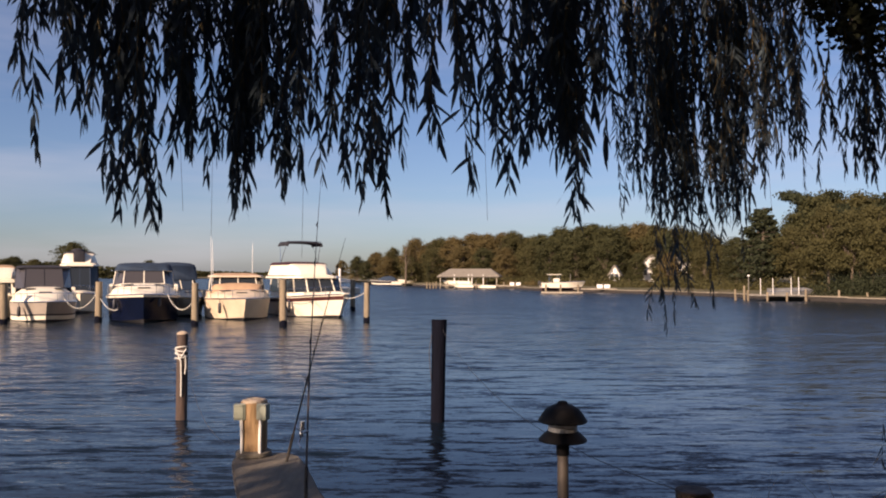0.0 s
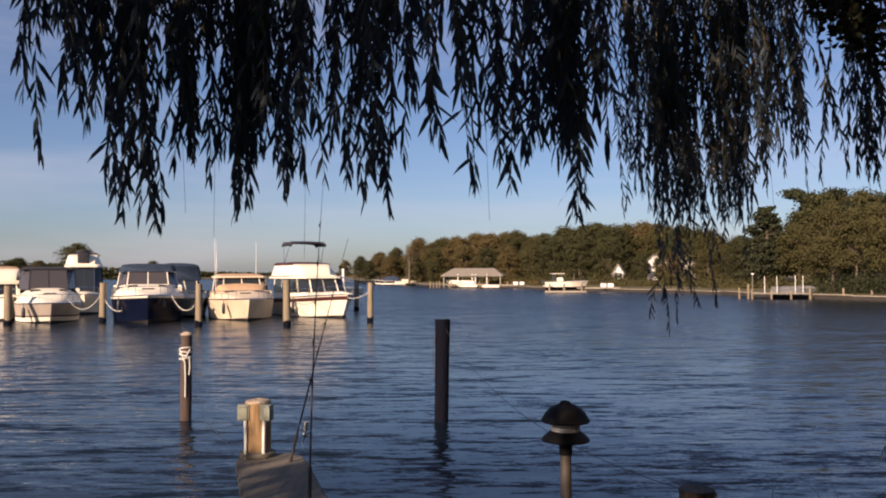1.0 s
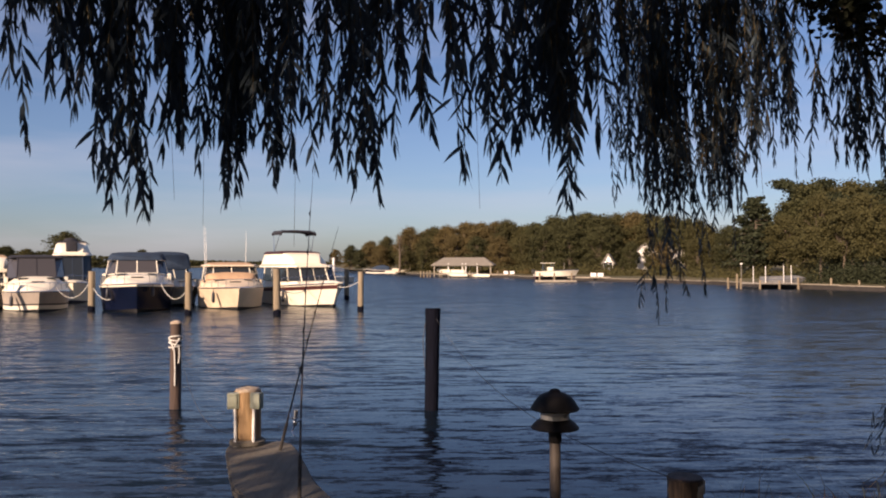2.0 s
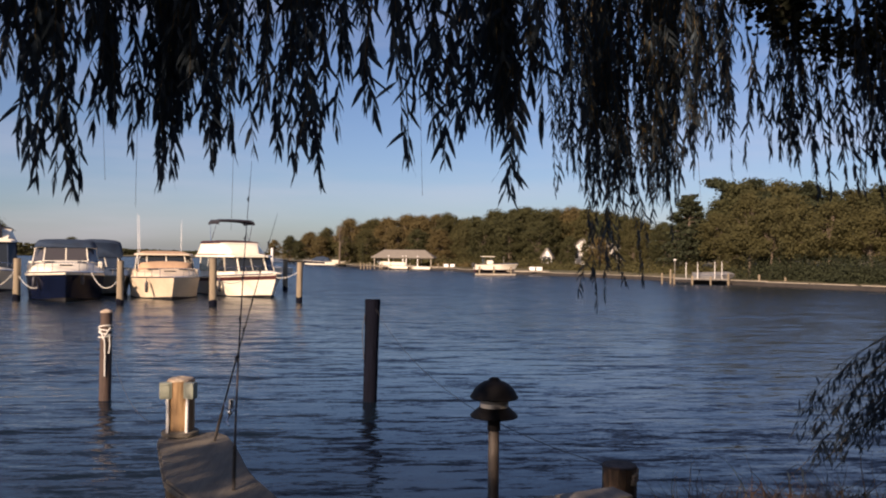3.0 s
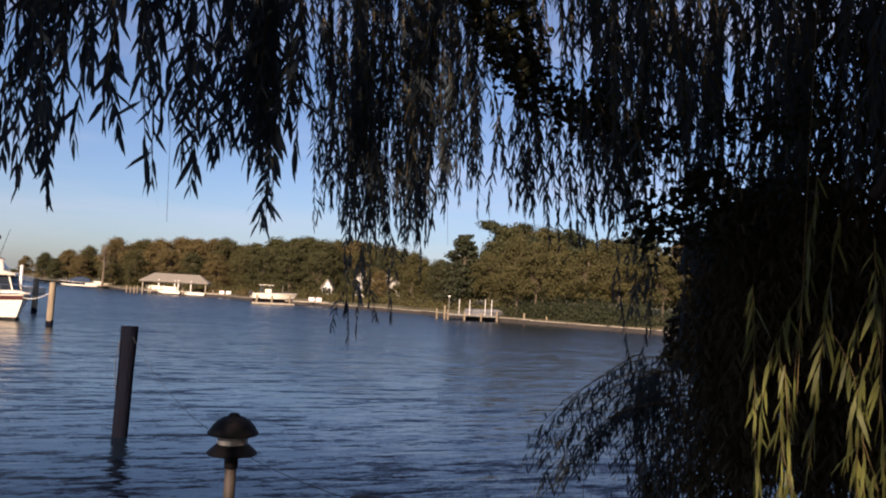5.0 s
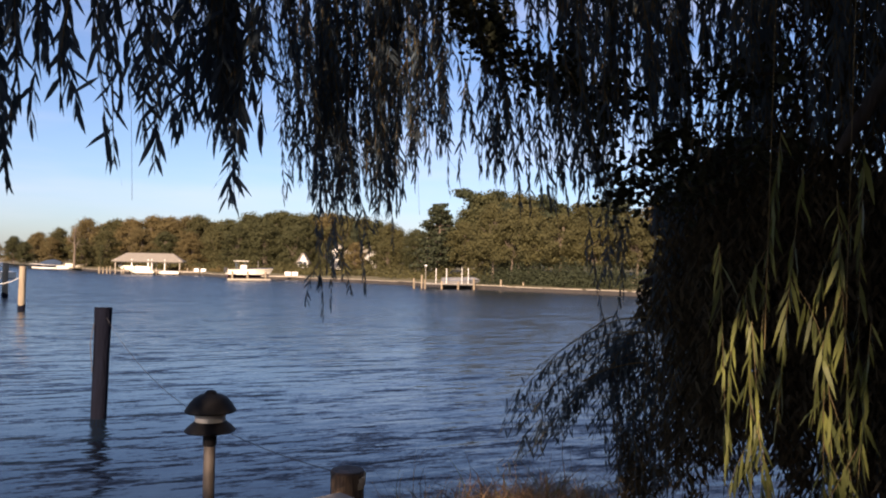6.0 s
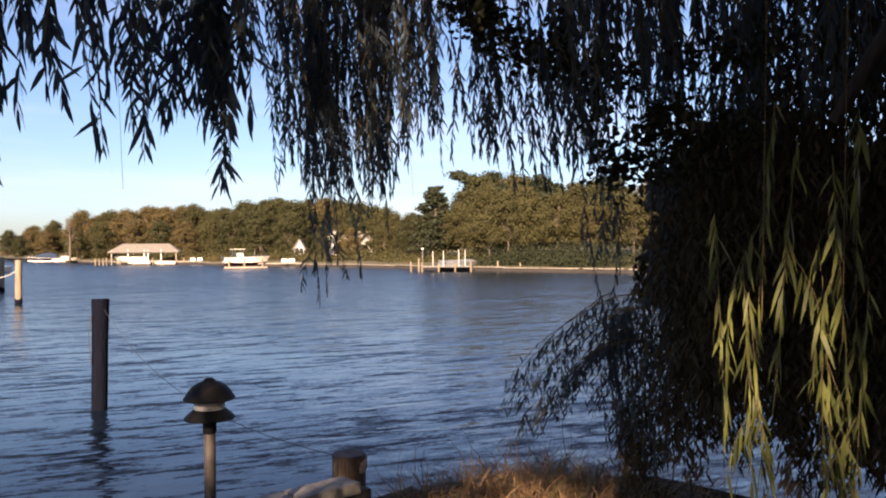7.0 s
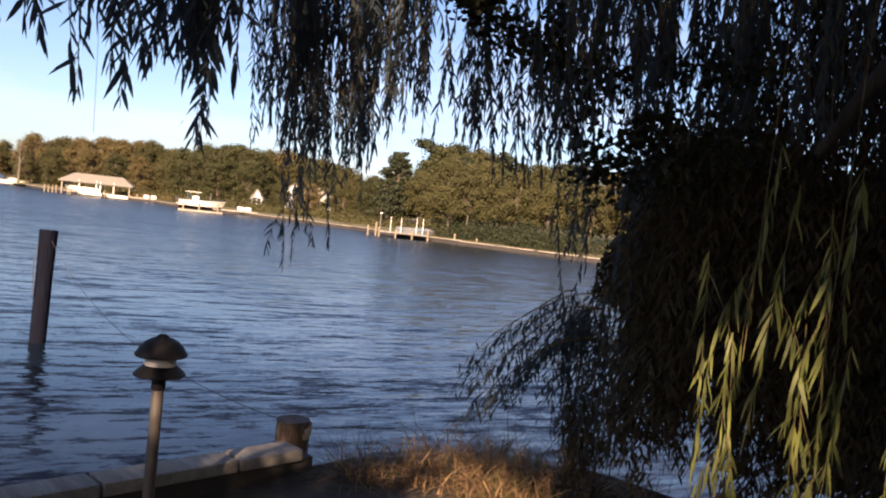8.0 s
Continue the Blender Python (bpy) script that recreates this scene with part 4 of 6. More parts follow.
def shore_ground():
    """Land behind the far shore: low at the bulkhead, rising to a wooded hill."""
    m = Mesh()
    pts = []
    for (ax, ay), (bx, by) in zip(SHORE[:-1], SHORE[1:]):
        k = max(1, int(math.hypot(bx - ax, by - ay) / 14))
        pts += [(ax + (bx - ax) * i / k, ay + (by - ay) * i / k) for i in range(min(k, 8))]
    pts.append(SHORE[-1])
    offs = [0, 1.5, 6, 14, 26, 45, 80, 140, 300]
    for i, (x, y) in enumerate(pts):
        a, b = pts[max(i - 1, 0)], pts[min(i + 1, len(pts) - 1)]
        d = Vector((b[0] - a[0], b[1] - a[1], 0)).normalized()
        out = Vector((d.y, -d.x, 0))
        out = (out * 0.5 + Vector((0.55, 0.83, 0)) * 0.8).normalized()
        for o in offs:
            p = Vector((x, y, 0)) + out * o
            z = 0.42 + 0.35 * smooth_step(0, 6, o) + 1.8 * smooth_step(8, 60, o) + 3.0 * smooth_step(60, 300, o) + 0.15 * noise.noise((p.x * 0.2, p.y * 0.2, 0)) * (o > 1)
            m.v.append((p.x, p.y, z))
    n = len(offs)
    m.f = [(i * n + k, i * n + k + 1, (i + 1) * n + k + 1, (i + 1) * n + k) for i in range(len(pts) - 1) for k in range(n - 1)]
    return m


tagged(part("far_bank", shore_ground(), M_LAWN, smooth=80), "dry brown and green lawn behind the far bulkhead", "ground", kind="structure")
far_wall = tagged(thing("far_bulkhead", "pale timber bulkhead along the far shore", "bulkhead"), kind="structure")
for (ax, ay), (bx, by) in zip(SHORE[1:11], SHORE[2:12]):
    d = Vector((bx - ax, by - ay, 0))
    turn = Matrix.Rotation(math.atan2(d.y, d.x), 3, "Z")
    mid = Vector(((ax + bx) / 2, (ay + by) / 2, 0))
    part("wall_face", Mesh().box(mid + Vector((0, 0, -0.15)), (d.length, 0.2, 1.1), 0, turn), M_SHOREFACE, far_wall)
    k = max(1, int(d.length / 4))
    for i in range(k):
        p = Vector((ax, ay, 0)) + d * ((i + 0.5) / k)
        part("cap_board", Mesh().box((p.x, p.y, 0.47 + 0.03 * math.sin(i * 2.1 + ax)), (d.length / k - 0.06 - 0.5 * (math.sin(i * 5.3 + ay) > 0.7), 0.28, 0.07), 0.02, turn), M_SHOREWOOD, far_wall)


def tree_mesh(kind, height, seed):
    """A trunk and crown: many small leaf clumps on lobes, with gaps."""
    rnd = random.Random(seed)
    trunk, crown = Mesh(), Mesh()
    th = height * (0.35 if kind != "pine" else 0.9)
    bend = rnd.uniform(-0.3, 0.3)
    trunk.tube([(0, 0, -0.8), (bend * 0.2, 0, th * 0.4), (bend, bend * 0.4, th), (bend * 1.2, bend * 0.3, height * (0.75 if kind != "pine" else 0.97))],
               [height * 0.022, height * 0.018, height * 0.012, height * 0.003], 7)
    lobes = []
    if kind == "pine":
        tiers = 15
        for i in range(tiers):
            f = i / tiers
            z = height * (0.16 + 0.82 * f)
            r = height * 0.27 * (1 - f) ** 0.8 + 0.25
            for k in range(9):
                a = rnd.uniform(0, 6.28)
                q = rnd.uniform(0.25, 1.0)
                lobes.append((Vector((math.cos(a) * r * q, math.sin(a) * r * q, z + rnd.uniform(-0.3, 0.2) - 0.1 * r * q)), Vector((0.24 * r + 0.25, 0.24 * r + 0.25, 0.20 + 0.04 * r)), 44))
                trunk.tube([(0, 0, z + 0.1), (math.cos(a) * r * q, math.sin(a) * r * q, z - 0.05)], [0.05, 0.02], 4, False)
    elif kind == "flat_pine":
        for i in range(26):
            z = height * rnd.uniform(0.45, 0.98)
            r = height * 0.25 * rnd.uniform(0.2, 1.0) * (1.75 - z / height * 1.1)
            a = rnd.uniform(0, 6.28)
            lobes.append((Vector((math.cos(a) * r, math.sin(a) * r, z)), Vector((height * 0.09, height * 0.09, height * 0.045)), 130))
            trunk.tube([(bend, 0, z - height * 0.05), (math.cos(a) * r, math.sin(a) * r, z)], [0.07, 0.03], 4, False)
    else:
        low = {"bushy": 0.04, "tall": 0.24}.get(kind, 0.16)
        for i in range(100):
            f = rnd.random()
            z = height * (low + (0.95 - low) * f)
            r = height * 0.33 * math.sin(math.pi * min(1, 0.22 + 0.76 * f)) ** 0.6 * rnd.uniform(0.3, 1.0)
            a = rnd.uniform(0, 6.28)
            s = height * rnd.uniform(0.045, 0.105)
            c = Vector((math.cos(a) * r, math.sin(a) * r, z))
            lobes.append((c, Vector((s, s, s * 0.8)), 125))
            if i % 3 == 0:
                trunk.tube([(bend * 0.6, 0, th * rnd.uniform(0.6, 1.0)), c * 0.6 + Vector((0, 0, z * 0.38)), c], [height * 0.008, height * 0.005, height * 0.002], 4, False)
    for c, s, n in lobes:
        for _ in range(n):
            d = Vector((rnd.gauss(0, 1), rnd.gauss(0, 1), rnd.gauss(0, 1))).normalized() * rnd.uniform(0.25, 1.45)
            p = c + Vector((d.x * s.x, d.y * s.y, d.z * s.z))
            size = height * (rnd.uniform(0.007, 0.016) if kind not in ("pine", "flat_pine") else rnd.uniform(0.010, 0.020))
            out = (d.normalized() * (0.2 if 'pine' in kind else 0.8) + Vector((p.x, p.y, 0)).normalized() * 0.5 + Vector((rnd.gauss(0, 0.75), rnd.gauss(0, 0.75), rnd.gauss(0, 0.75) + 0.15))).normalized()
            a = out.orthogonal().normalized()
            a.rotate(Matrix.Rotation(rnd.uniform(0, 6.28), 3, out))
            b = out.cross(a) * size * 0.75
            a = a * size * 1.15
            crown.add([p - a, p - b, p + a * 1.1, p + b], [(0, 1, 2, 3)])
    return trunk.data("trunk", 60), crown.data("crown", 0)


TREE_KINDS = {}
for kind, mats in (("round", (M_TREE_A, M_TREE_B, M_TREE_C)), ("bushy", (M_TREE_A, M_TREE_B, M_TREE_C)), ("tall", (M_TREE_C,)), ("pine", (M_PINE,)), ("flat_pine", (M_PINE,))):
    for i, mt in enumerate(mats):
        for s in range(2):
            tk, cr = tree_mesh(kind, 10.0, len(kind) * 37 + i * 11 + s)
            tk.materials.append(M_FARBARK)
            cr.materials.append(mt)
            TREE_KINDS[kind, i, s] = (tk, cr)
LABELS = {"round": ("green broadleaf tree on the far shore", "rusty autumn tree on the far shore", "olive-green broadleaf tree on the far shore"),
          "bushy": ("low dense green tree on the far shore", "low dense tree turning russet", "low dense olive tree by the shore"),
          "tall": ("olive tree with a bare pale trunk by the far shore",), "pine": ("tall dark conical pine on the far shore",), "flat_pine": ("dark tall pine with flat spreading layers",)}
GROUND_AT = 1.4


def tree(kind, hue, x, y, top, wide=1.0, group="trees of the far shore", base=GROUND_AT):
    rnd = random.Random(int(x * 13 + y * 7))
    tk, cr = TREE_KINDS[kind, hue, rnd.randrange(2)]
    t = thing("pine_tree" if "pine" in kind else "tree", LABELS[kind][hue], "tree", None, group)
    k = (top - base) / 10.0 * (1.03 if kind != "flat_pine" else 1.0)
    t.matrix_world = Matrix.LocRotScale((x, y, base), Euler((0, 0, rnd.uniform(0, 6.28))), (k * wide, k * wide, k))
    part("trunk", tk, M_FARBARK, t)
    part("crown", cr, M_TREE_A, t)


SKYLINE_LEFT = [(-43, 330, 8.9, 1), (-33, 300, 9.8, 0), (-23, 270, 10.5, 1), (-16, 250, 11.3, 2), (-8, 230, 13.3, 1), (-1, 220, 12.9, 2), (3, 215, 13.0, 1), (8, 215, 13.9, 1), (12, 212, 13.6, 1),
                (16, 210, 13.8, 1), (19, 208, 14.1, 2), (23, 200, 12.4, 2), (25, 195, 12.9, 0), (28, 185, 13.7, 0), (30, 170, 13.3, 0), (32, 165, 13.5, 0), (34, 160, 12.4, 0)]
SKYLINE_MID = [(38, 165, 13.0, 2), (42, 165, 13.4, 1), (44, 160, 12.9, 2), (48, 160, 12.4, 2), (48, 150, 11.1, 0), (49, 145, 10.6, 2), (49, 130, 9.0, 0), (51, 125, 9.6, 0), (53, 118, 10.8, 0),
               (52, 108, 13.6, 0), (56, 110, 13.4, 2), (56, 105, 13.5, 2), (58, 105, 13.0, 0), (60, 105, 12.9, 2), (61, 100, 11.8, 0)]
SKYLINE_RIGHT = [(63, 98, 12.1, 2), (65, 95, 12.2, 0), (66, 92, 11.3, 2), (70, 90, 11.6, 1), (71, 85, 10.9, 2), (74, 82, 11.1, 1), (78, 80, 11.0, 0), (80, 75, 11.1, 2), (83, 70, 10.7, 0), (85, 66, 10.4, 2)]
for i, (x, y, top, hue) in enumerate(SKYLINE_LEFT + SKYLINE_MID + SKYLINE_RIGHT):
    tree("round", hue, x, y, top, 1.15)
for (x, y, top, hue), (x2, y2, top2, _) in zip(SKYLINE_LEFT[:-1] + SKYLINE_MID[:6], SKYLINE_LEFT[1:] + SKYLINE_MID[1:7]):
    tree("bushy", hue, (x + x2) / 2 + 2, (y + y2) / 2 + 7, (top + top2) / 2 - 0.4, 1.3)
for x, y, top, hue in ((38.6, 142, 4.0, 2), (42.4, 146, 4.3, 0), (44.6, 144, 3.4, 2), (35.8, 144, 6.5, 0), (33.2, 139, 3.6, 0), (37.2, 148, 7.0, 0)):
    tree("bushy", hue, x, y, top, 1.0)
# lower trees in front, along the lawn
FRONT = [(-26, 262, 7.5, 0), (-18, 246, 8.5, 1), (-9, 222, 8.0, 2), (-3, 206, 9.5, 2), (5, 198, 10.0, 1), (10, 192, 9.5, 0), (15, 186, 9.0, 1), (20, 178, 9.5, 2), (23, 166, 10.0, 0), (27, 158, 10.5, 0),
         (31, 148, 9.5, 0), (41, 146, 7.5, 2), (40, 138, 6.5, 1), (43, 128, 7.0, 2), (45, 119, 7.5, 0), (46, 112, 7.0, 2), (50, 103, 9.5, 2), (54, 99, 9.5, 0)]
for x, y, top, hue in FRONT:
    tree("bushy", hue, x, y, top, 1.25)
FRONT_RIGHT = [(57, 94, 9.0, 2), (60, 90, 8.0, 0), (64, 86, 8.5, 2), (67, 80, 8.0, 0), (71, 75, 8.5, 2), (75, 70, 8.0, 1), (79, 64, 8.0, 0), (52, 97, 8.0, 2), (47, 104, 8.0, 0)]
for x, y, top, hue in FRONT_RIGHT:
    tree("tall", 0, x, y, top + 1.0, 1.2)
    if hue == 2:
        tree("flat_pine", 0, x + 1.5, y + 6, top + 4.0, 0.95)
for x, y, top in ((42.3, 85.5, 10.2), (43.6, 83.0, 9.6), (45.6, 82.5, 10.0)):
    tree("tall", 0, x, y, top, 0.9)
t = thing("bare_tree", "pale leafless tree at the end of the far shore", "tree", pose(-9.6, 200, 1.0))
rnd = random.Random(41)
m = Mesh().tube([(0, 0, -0.5), (0.1, 0, 4.0), (0.0, 0, 7.0), (0.2, 0, 9.6)], [0.30, 0.22, 0.14, 0.04], 7)
part("trunk", m, M_FARBARK, t)
for k in range(16):
    z, a = rnd.uniform(3.0, 8.2), rnd.uniform(0, 6.28)
    r = rnd.uniform(1.0, 2.2) * (1.25 - z / 11)
    tip = Vector((math.cos(a) * r, math.sin(a) * r, z + rnd.uniform(1.0, 1.9)))
    m = Mesh().tube([(0.05, 0, z), tip * 0.5 + Vector((0, 0, z * 0.5)), tip], [0.09, 0.06, 0.02], 5)
    for q in range(3):
        side = tip + Vector((rnd.gauss(0, 0.5), rnd.gauss(0, 0.5), rnd.uniform(0.3, 0.9)))
        m.tube([tip.lerp(Vector((0.05, 0, z)), 0.35), side], [0.035, 0.012], 4)
    part("limb", m, M_FARBARK, t)
tree("pine", 0, 44.7, 109, 12.3, 1.25)
tree("flat_pine", 0, 51.0, 112, 14.6, 0.95)
tree("flat_pine", 0, 54.0, 109, 14.2, 0.85)
tree("pine", 0, 44.0, 152, 11.5, 0.6)
tree("pine", 0, 51.6, 121, 11.4, 0.4)
tree("bushy", 0, -3.4, 176, 5.6, 0.35)
for x, y, top, hue in ((-186, 300, 10.5, 0), (-221, 400, 12.1, 0), (-210, 400, 10.9, 2), (-157, 330, 16.6, 0), (-189, 500, 12.1, 0), (-196, 350, 9.9, 0)):
    tree("bushy", hue, x, y, top, 1.6, base=0.3)


def clump_bed(name, label, mat, spots, size, count, category, seed):
    """A low bed of shrubs as one mesh of small leaves."""
    rnd, m = random.Random(seed), Mesh()
    for x, y, z, r, h in spots:
        for _ in range(count):
            d = Vector((rnd.gauss(0, 1), rnd.gauss(0, 1), abs(rnd.gauss(0, 1)))).normalized() * rnd.uniform(0.5, 1.05)
            p = Vector((x + d.x * r, y + d.y * r, z + d.z * h))
            s = size * rnd.uniform(0.6, 1.3)
            out = (d + Vector((rnd.gauss(0, 0.4), rnd.gauss(0, 0.4), rnd.gauss(0, 0.4)))).normalized()
            a = out.orthogonal().normalized() * s
            a.rotate(Matrix.Rotation(rnd.uniform(0, 6.28), 3, out))
            b = out.cross(a) * 0.7
            m.add([p - a, p - b, p + a, p + b], [(0, 1, 2, 3)])
    return tagged(part(name, m, mat, smooth=0), label, category, kind="stuff")


rnd = random.Random(5)
spots = []
for (ax, ay), (bx, by) in zip(SHORE[1:4], SHORE[2:5]):
    for i in range(30):
        f = i / 30
        spots.append((ax + (bx - ax) * f + rnd.uniform(0.9, 6), ay + (by - ay) * f + rnd.uniform(0.7, 5), 0.6, rnd.uniform(1.2, 2.2), rnd.uniform(1.2, 3.6)))
# the dark pine colour here stands for the shade below the trees
clump_bed("shrubs", "dark shrubs behind the far bulkhead, tree shade put into their colour", M_PINE, spots, 0.09, 520, "shrub", 3)
spots = [(rnd.uniform(8, 34), 0, 0.8, rnd.uniform(0.8, 1.6), rnd.uniform(0.6, 1.3)) for _ in range(26)]
spots = [(x, 185 - 1.75 * x + rnd.uniform(0, 6), z, r, h) for x, _, z, r, h in spots]
clump_bed("shore_reeds", "russet reeds and weeds along the far shore", M_TREE_B, spots, 0.16, 150, "reeds", 4)

spots = []
for (ax, ay), (bx, by) in zip(SHORE[3:12], SHORE[4:13]):
    n = max(2, int(math.hypot(bx - ax, by - ay) / 1.6))
    for i in range(n):
        f = i / n
        o = rnd.uniform(7, 15)
        spots.append((ax + (bx - ax) * f + o * 0.55, ay + (by - ay) * f + o * 0.83, 0.7, rnd.uniform(1.3, 2.6), rnd.uniform(1.0, 3.2)))
clump_bed("undergrowth", "olive undergrowth below the far trees", M_TREE_C, spots, 0.15, 330, "shrubs", 6)

# distant low woods on the horizon
m, rnd = Mesh(), random.Random(8)
for i in range(170):
    f = i / 170
    x, y = -520 + 520 * f, 560 + 160 * math.sin(f * 2.2)
    top = 6.5 + 9.0 * smooth_step(0.55, 0.35, f) + 3 * noise.noise((f * 6, 0, 2)) + 2.5 * noise.noise((f * 30, 0, 2)) - 2.0 * f
    for _ in range(90):
        p = Vector((x + rnd.uniform(-5, 5), y + rnd.uniform(-8, 8), rnd.uniform(0.2, max(1.5, top))))
        s = rnd.uniform(0.8, 2.0)
        q = Euler((rnd.uniform(-1, 1), rnd.uniform(-1, 1), rnd.uniform(0, 6.28))).to_matrix()
        a, b = q @ Vector((s, 0, 0)), q @ Vector((0, s * 0.7, 0))
        m.add([p - a, p - b, p + a, p + b], [(0, 1, 2, 3)])
tagged(part("far_woods", m, M_TREE_A, smooth=0), "dark low woods on the distant shore", "woods", kind="stuff")


# ---- boathouse, docks and far boats ----
def boathouse():
    t = thing("boathouse", "open boathouse with a grey shingled hip roof", "boathouse", pose(5.8, 166, 0, 0, 0, -10))
    hw, hd = 6.6, 3.6
    ez, rz, cut = 2.55, 4.15, 2.2
    e = [Vector((-hw, -hd, ez)), Vector((hw, -hd, ez)), Vector((hw, hd, ez)), Vector((-hw, hd, ez))]
    r = [Vector((-hw + cut, 0, rz)), Vector((hw - cut, 0, rz))]
    th = Vector((0, 0, -0.14))
    pts = e + r + [p + th for p in e]
    roof = part("roof", Mesh().add(pts, [(0, 1, 5, 4), (1, 2, 5), (2, 3, 4, 5), (3, 0, 4), (6, 7, 1, 0), (7, 8, 2, 1), (8, 9, 3, 2), (9, 6, 0, 3), (9, 8, 7, 6)]), M_ROOF, t, "grey shingles", smooth=0)
    for x in (-5.9, -2.9, 0.1, 0.8, 3.2, 6.0):
        for y in (-3.2, 3.2):
            part("post", Mesh().box((x, y, 1.2), (0.16, 0.16, 3.4), 0.02), M_SHOREWOOD if x in (-5.9, 6.0) else M_WHITEPAINT, t)
    part("beam", Mesh().box((0, -3.2, 2.35), (12.4, 0.2, 0.22), 0.02), M_OLDWOOD, t)
    part("beam", Mesh().box((0, 3.2, 2.35), (12.4, 0.2, 0.22), 0.02), M_OLDWOOD, t)
    part("deck", Mesh().box((1.2, -3.7, 0.62), (13.0, 1.3, 0.16), 0.02), M_SHOREWOOD, t)
    part("deck", Mesh().box((0, 3.4, 0.62), (12.0, 1.2, 0.16), 0.02), M_SHOREWOOD, t)
    for x in (-8.6, -7.9, -7.2, -6.6, -4.2, -1.2, 1.8, 4.6, 7.6, 9.8):
        part("dock_post", Mesh().tube([(x, -4.2, -1), (x, -4.2, 1.05 + 0.5 * (x < -5) + 0.3 * math.sin(x))], 0.14, 8), M_PILE_LIGHT, t)
    part("ramp", Mesh().box((8.2, -3.6, 0.62), (4.5, 1.2, 0.15), 0.02), M_SHOREWOOD, t)


boathouse()
for i, (x, y) in enumerate(((4.2, 161.6), (8.8, 161.4))):
    h = Hull(4.6, 1.7, 0.75, 0.6)
    t = thing("skiff", "white open skiff moored at the boathouse dock", "boat", pose(x + 2.2, y, 0.18 - 0.1 * i, 0, 0, 82), "skiffs at the boathouse")
    hull_parts(h, t, M_GEL)
    part("deck", h.deck(0.0, 0.98, 0.12, 0.02), M_GEL, t)
h = Hull(6.5, 2.3, 1.0, 0.8)
t = thing("boat", "white boat stored under the boathouse roof", "boat", pose(6.2, 164.6, 0.75, 0, 0, 80))
hull_parts(h, t, M_GEL)
part("deck", h.deck(0.0, 0.98, 0.05, 0.06), M_GEL, t)
for i, (x, y) in enumerate(((14.0, 157.5), (15.2, 156.6), (24.7, 122.6), (25.7, 122.0))):
    t = thing("dock_box", "small white dock box beside the shore", "box", pose(x, y, 0.72, 0, 0, -20), "white dock boxes")
    part("body", Mesh().box((0, 0, 0.25), (0.9, 0.5, 0.5), 0.03), M_WHITEPAINT, t)
    part("lid", Mesh().box((0, 0, 0.53), (0.96, 0.56, 0.08), 0.03), M_WHITEPAINT, t)

# centre-console boat on a lift
h = Hull(6.9, 2.4, 1.05, 0.82, 2.2, 0.7)
t = thing("centre_console_boat", "white centre-console boat raised on a boat lift", "boat", pose(14.9, 118.3, 0.80, 0, 0, -84))
hull_parts(h, t, M_GEL, bottom=M_MAHOG)
part("deck", h.deck(0.0, 0.98, 0.2, 0.02), M_GEL, t)
part("console", Mesh().box((0, 2.4, 1.0), (0.8, 0.9, 0.9), 0.08), M_GEL, t)
part("hard_top", Mesh().box((0, 2.0, 2.05), (1.7, 1.9, 0.09), 0.03), M_GEL, t)
for sx in (-0.7, 0.7):
    for y in (1.4, 2.7):
        part("top_leg", Mesh().tube([(sx * 0.8, y, 0.6), (sx, y, 2.02)], 0.04, 6), M_CHROME, t)
part("outboard", Mesh().box((0, -0.25, 0.75), (0.4, 0.5, 0.7), 0.1), M_BOOT, t)
part("rod_holder", Mesh().tube([(0.2, 4.5, 0.6), (0.22, 4.5, 2.1)], 0.04, 6), M_OLDWOOD, t)
t = thing("boat_lift", "timber boat lift standing in the water", "boat lift", pose(0, 0, 0))
for x in (15.4, 17.6, 20.2):
    for y in (116.6, 120.2):
        part("post", Mesh().tube([(x, y, -1), (x, y, 1.35)], 0.14, 8), M_PILE_LIGHT, t)
    part("cross_beam", Mesh().box((x, 118.4, 0.55), (0.2, 3.8, 0.22), 0.02), M_SHOREFACE, t)
part("side_beam", Mesh().box((17.8, 116.5, 0.15), (6.2, 0.2, 0.22), 0.02), M_SHOREWOOD, t)
part("catwalk", Mesh().box((23.0, 117.8, 0.66), (6.5, 1.0, 0.14), 0.02), M_SHOREWOOD, t)

# dock with tall lift poles
t = thing("far_dock", "low pale dock with piles along the far bulkhead", "dock", pose(0, 0, 0))


def dock_at(s, o=0.0):
    p = Vector((32.7, 83.8, 0)) + Vector((0.93, -0.37, 0)).normalized() * s + Vector((0.37, 0.93, 0)).normalized() * o
    return p


turn = Matrix.Rotation(math.atan2(-0.37, 0.93), 3, "Z")
for i in range(7):
    p = dock_at(0.82 * i + 0.4, 0)
    part("deck_board", Mesh().box((p.x, p.y, 0.60), (0.78, 1.3, 0.14), 0.02, turn), M_OLDWOOD, t)
for s, o, top in ((-1.2, 0.4, 1.2), (-0.3, 1.2, 1.6), (0.1, -0.6, 1.1), (2.0, -0.6, 0.95), (3.9, -0.6, 0.9), (5.7, -0.6, 1.25), (8.8, -0.6, 1.2), (11.4, -0.4, 1.0)):
    p = dock_at(s, o)
    part("post", Mesh().tube([(p.x, p.y, -1), (p.x, p.y, top)], 0.11, 8), M_PILE_LIGHT, t)
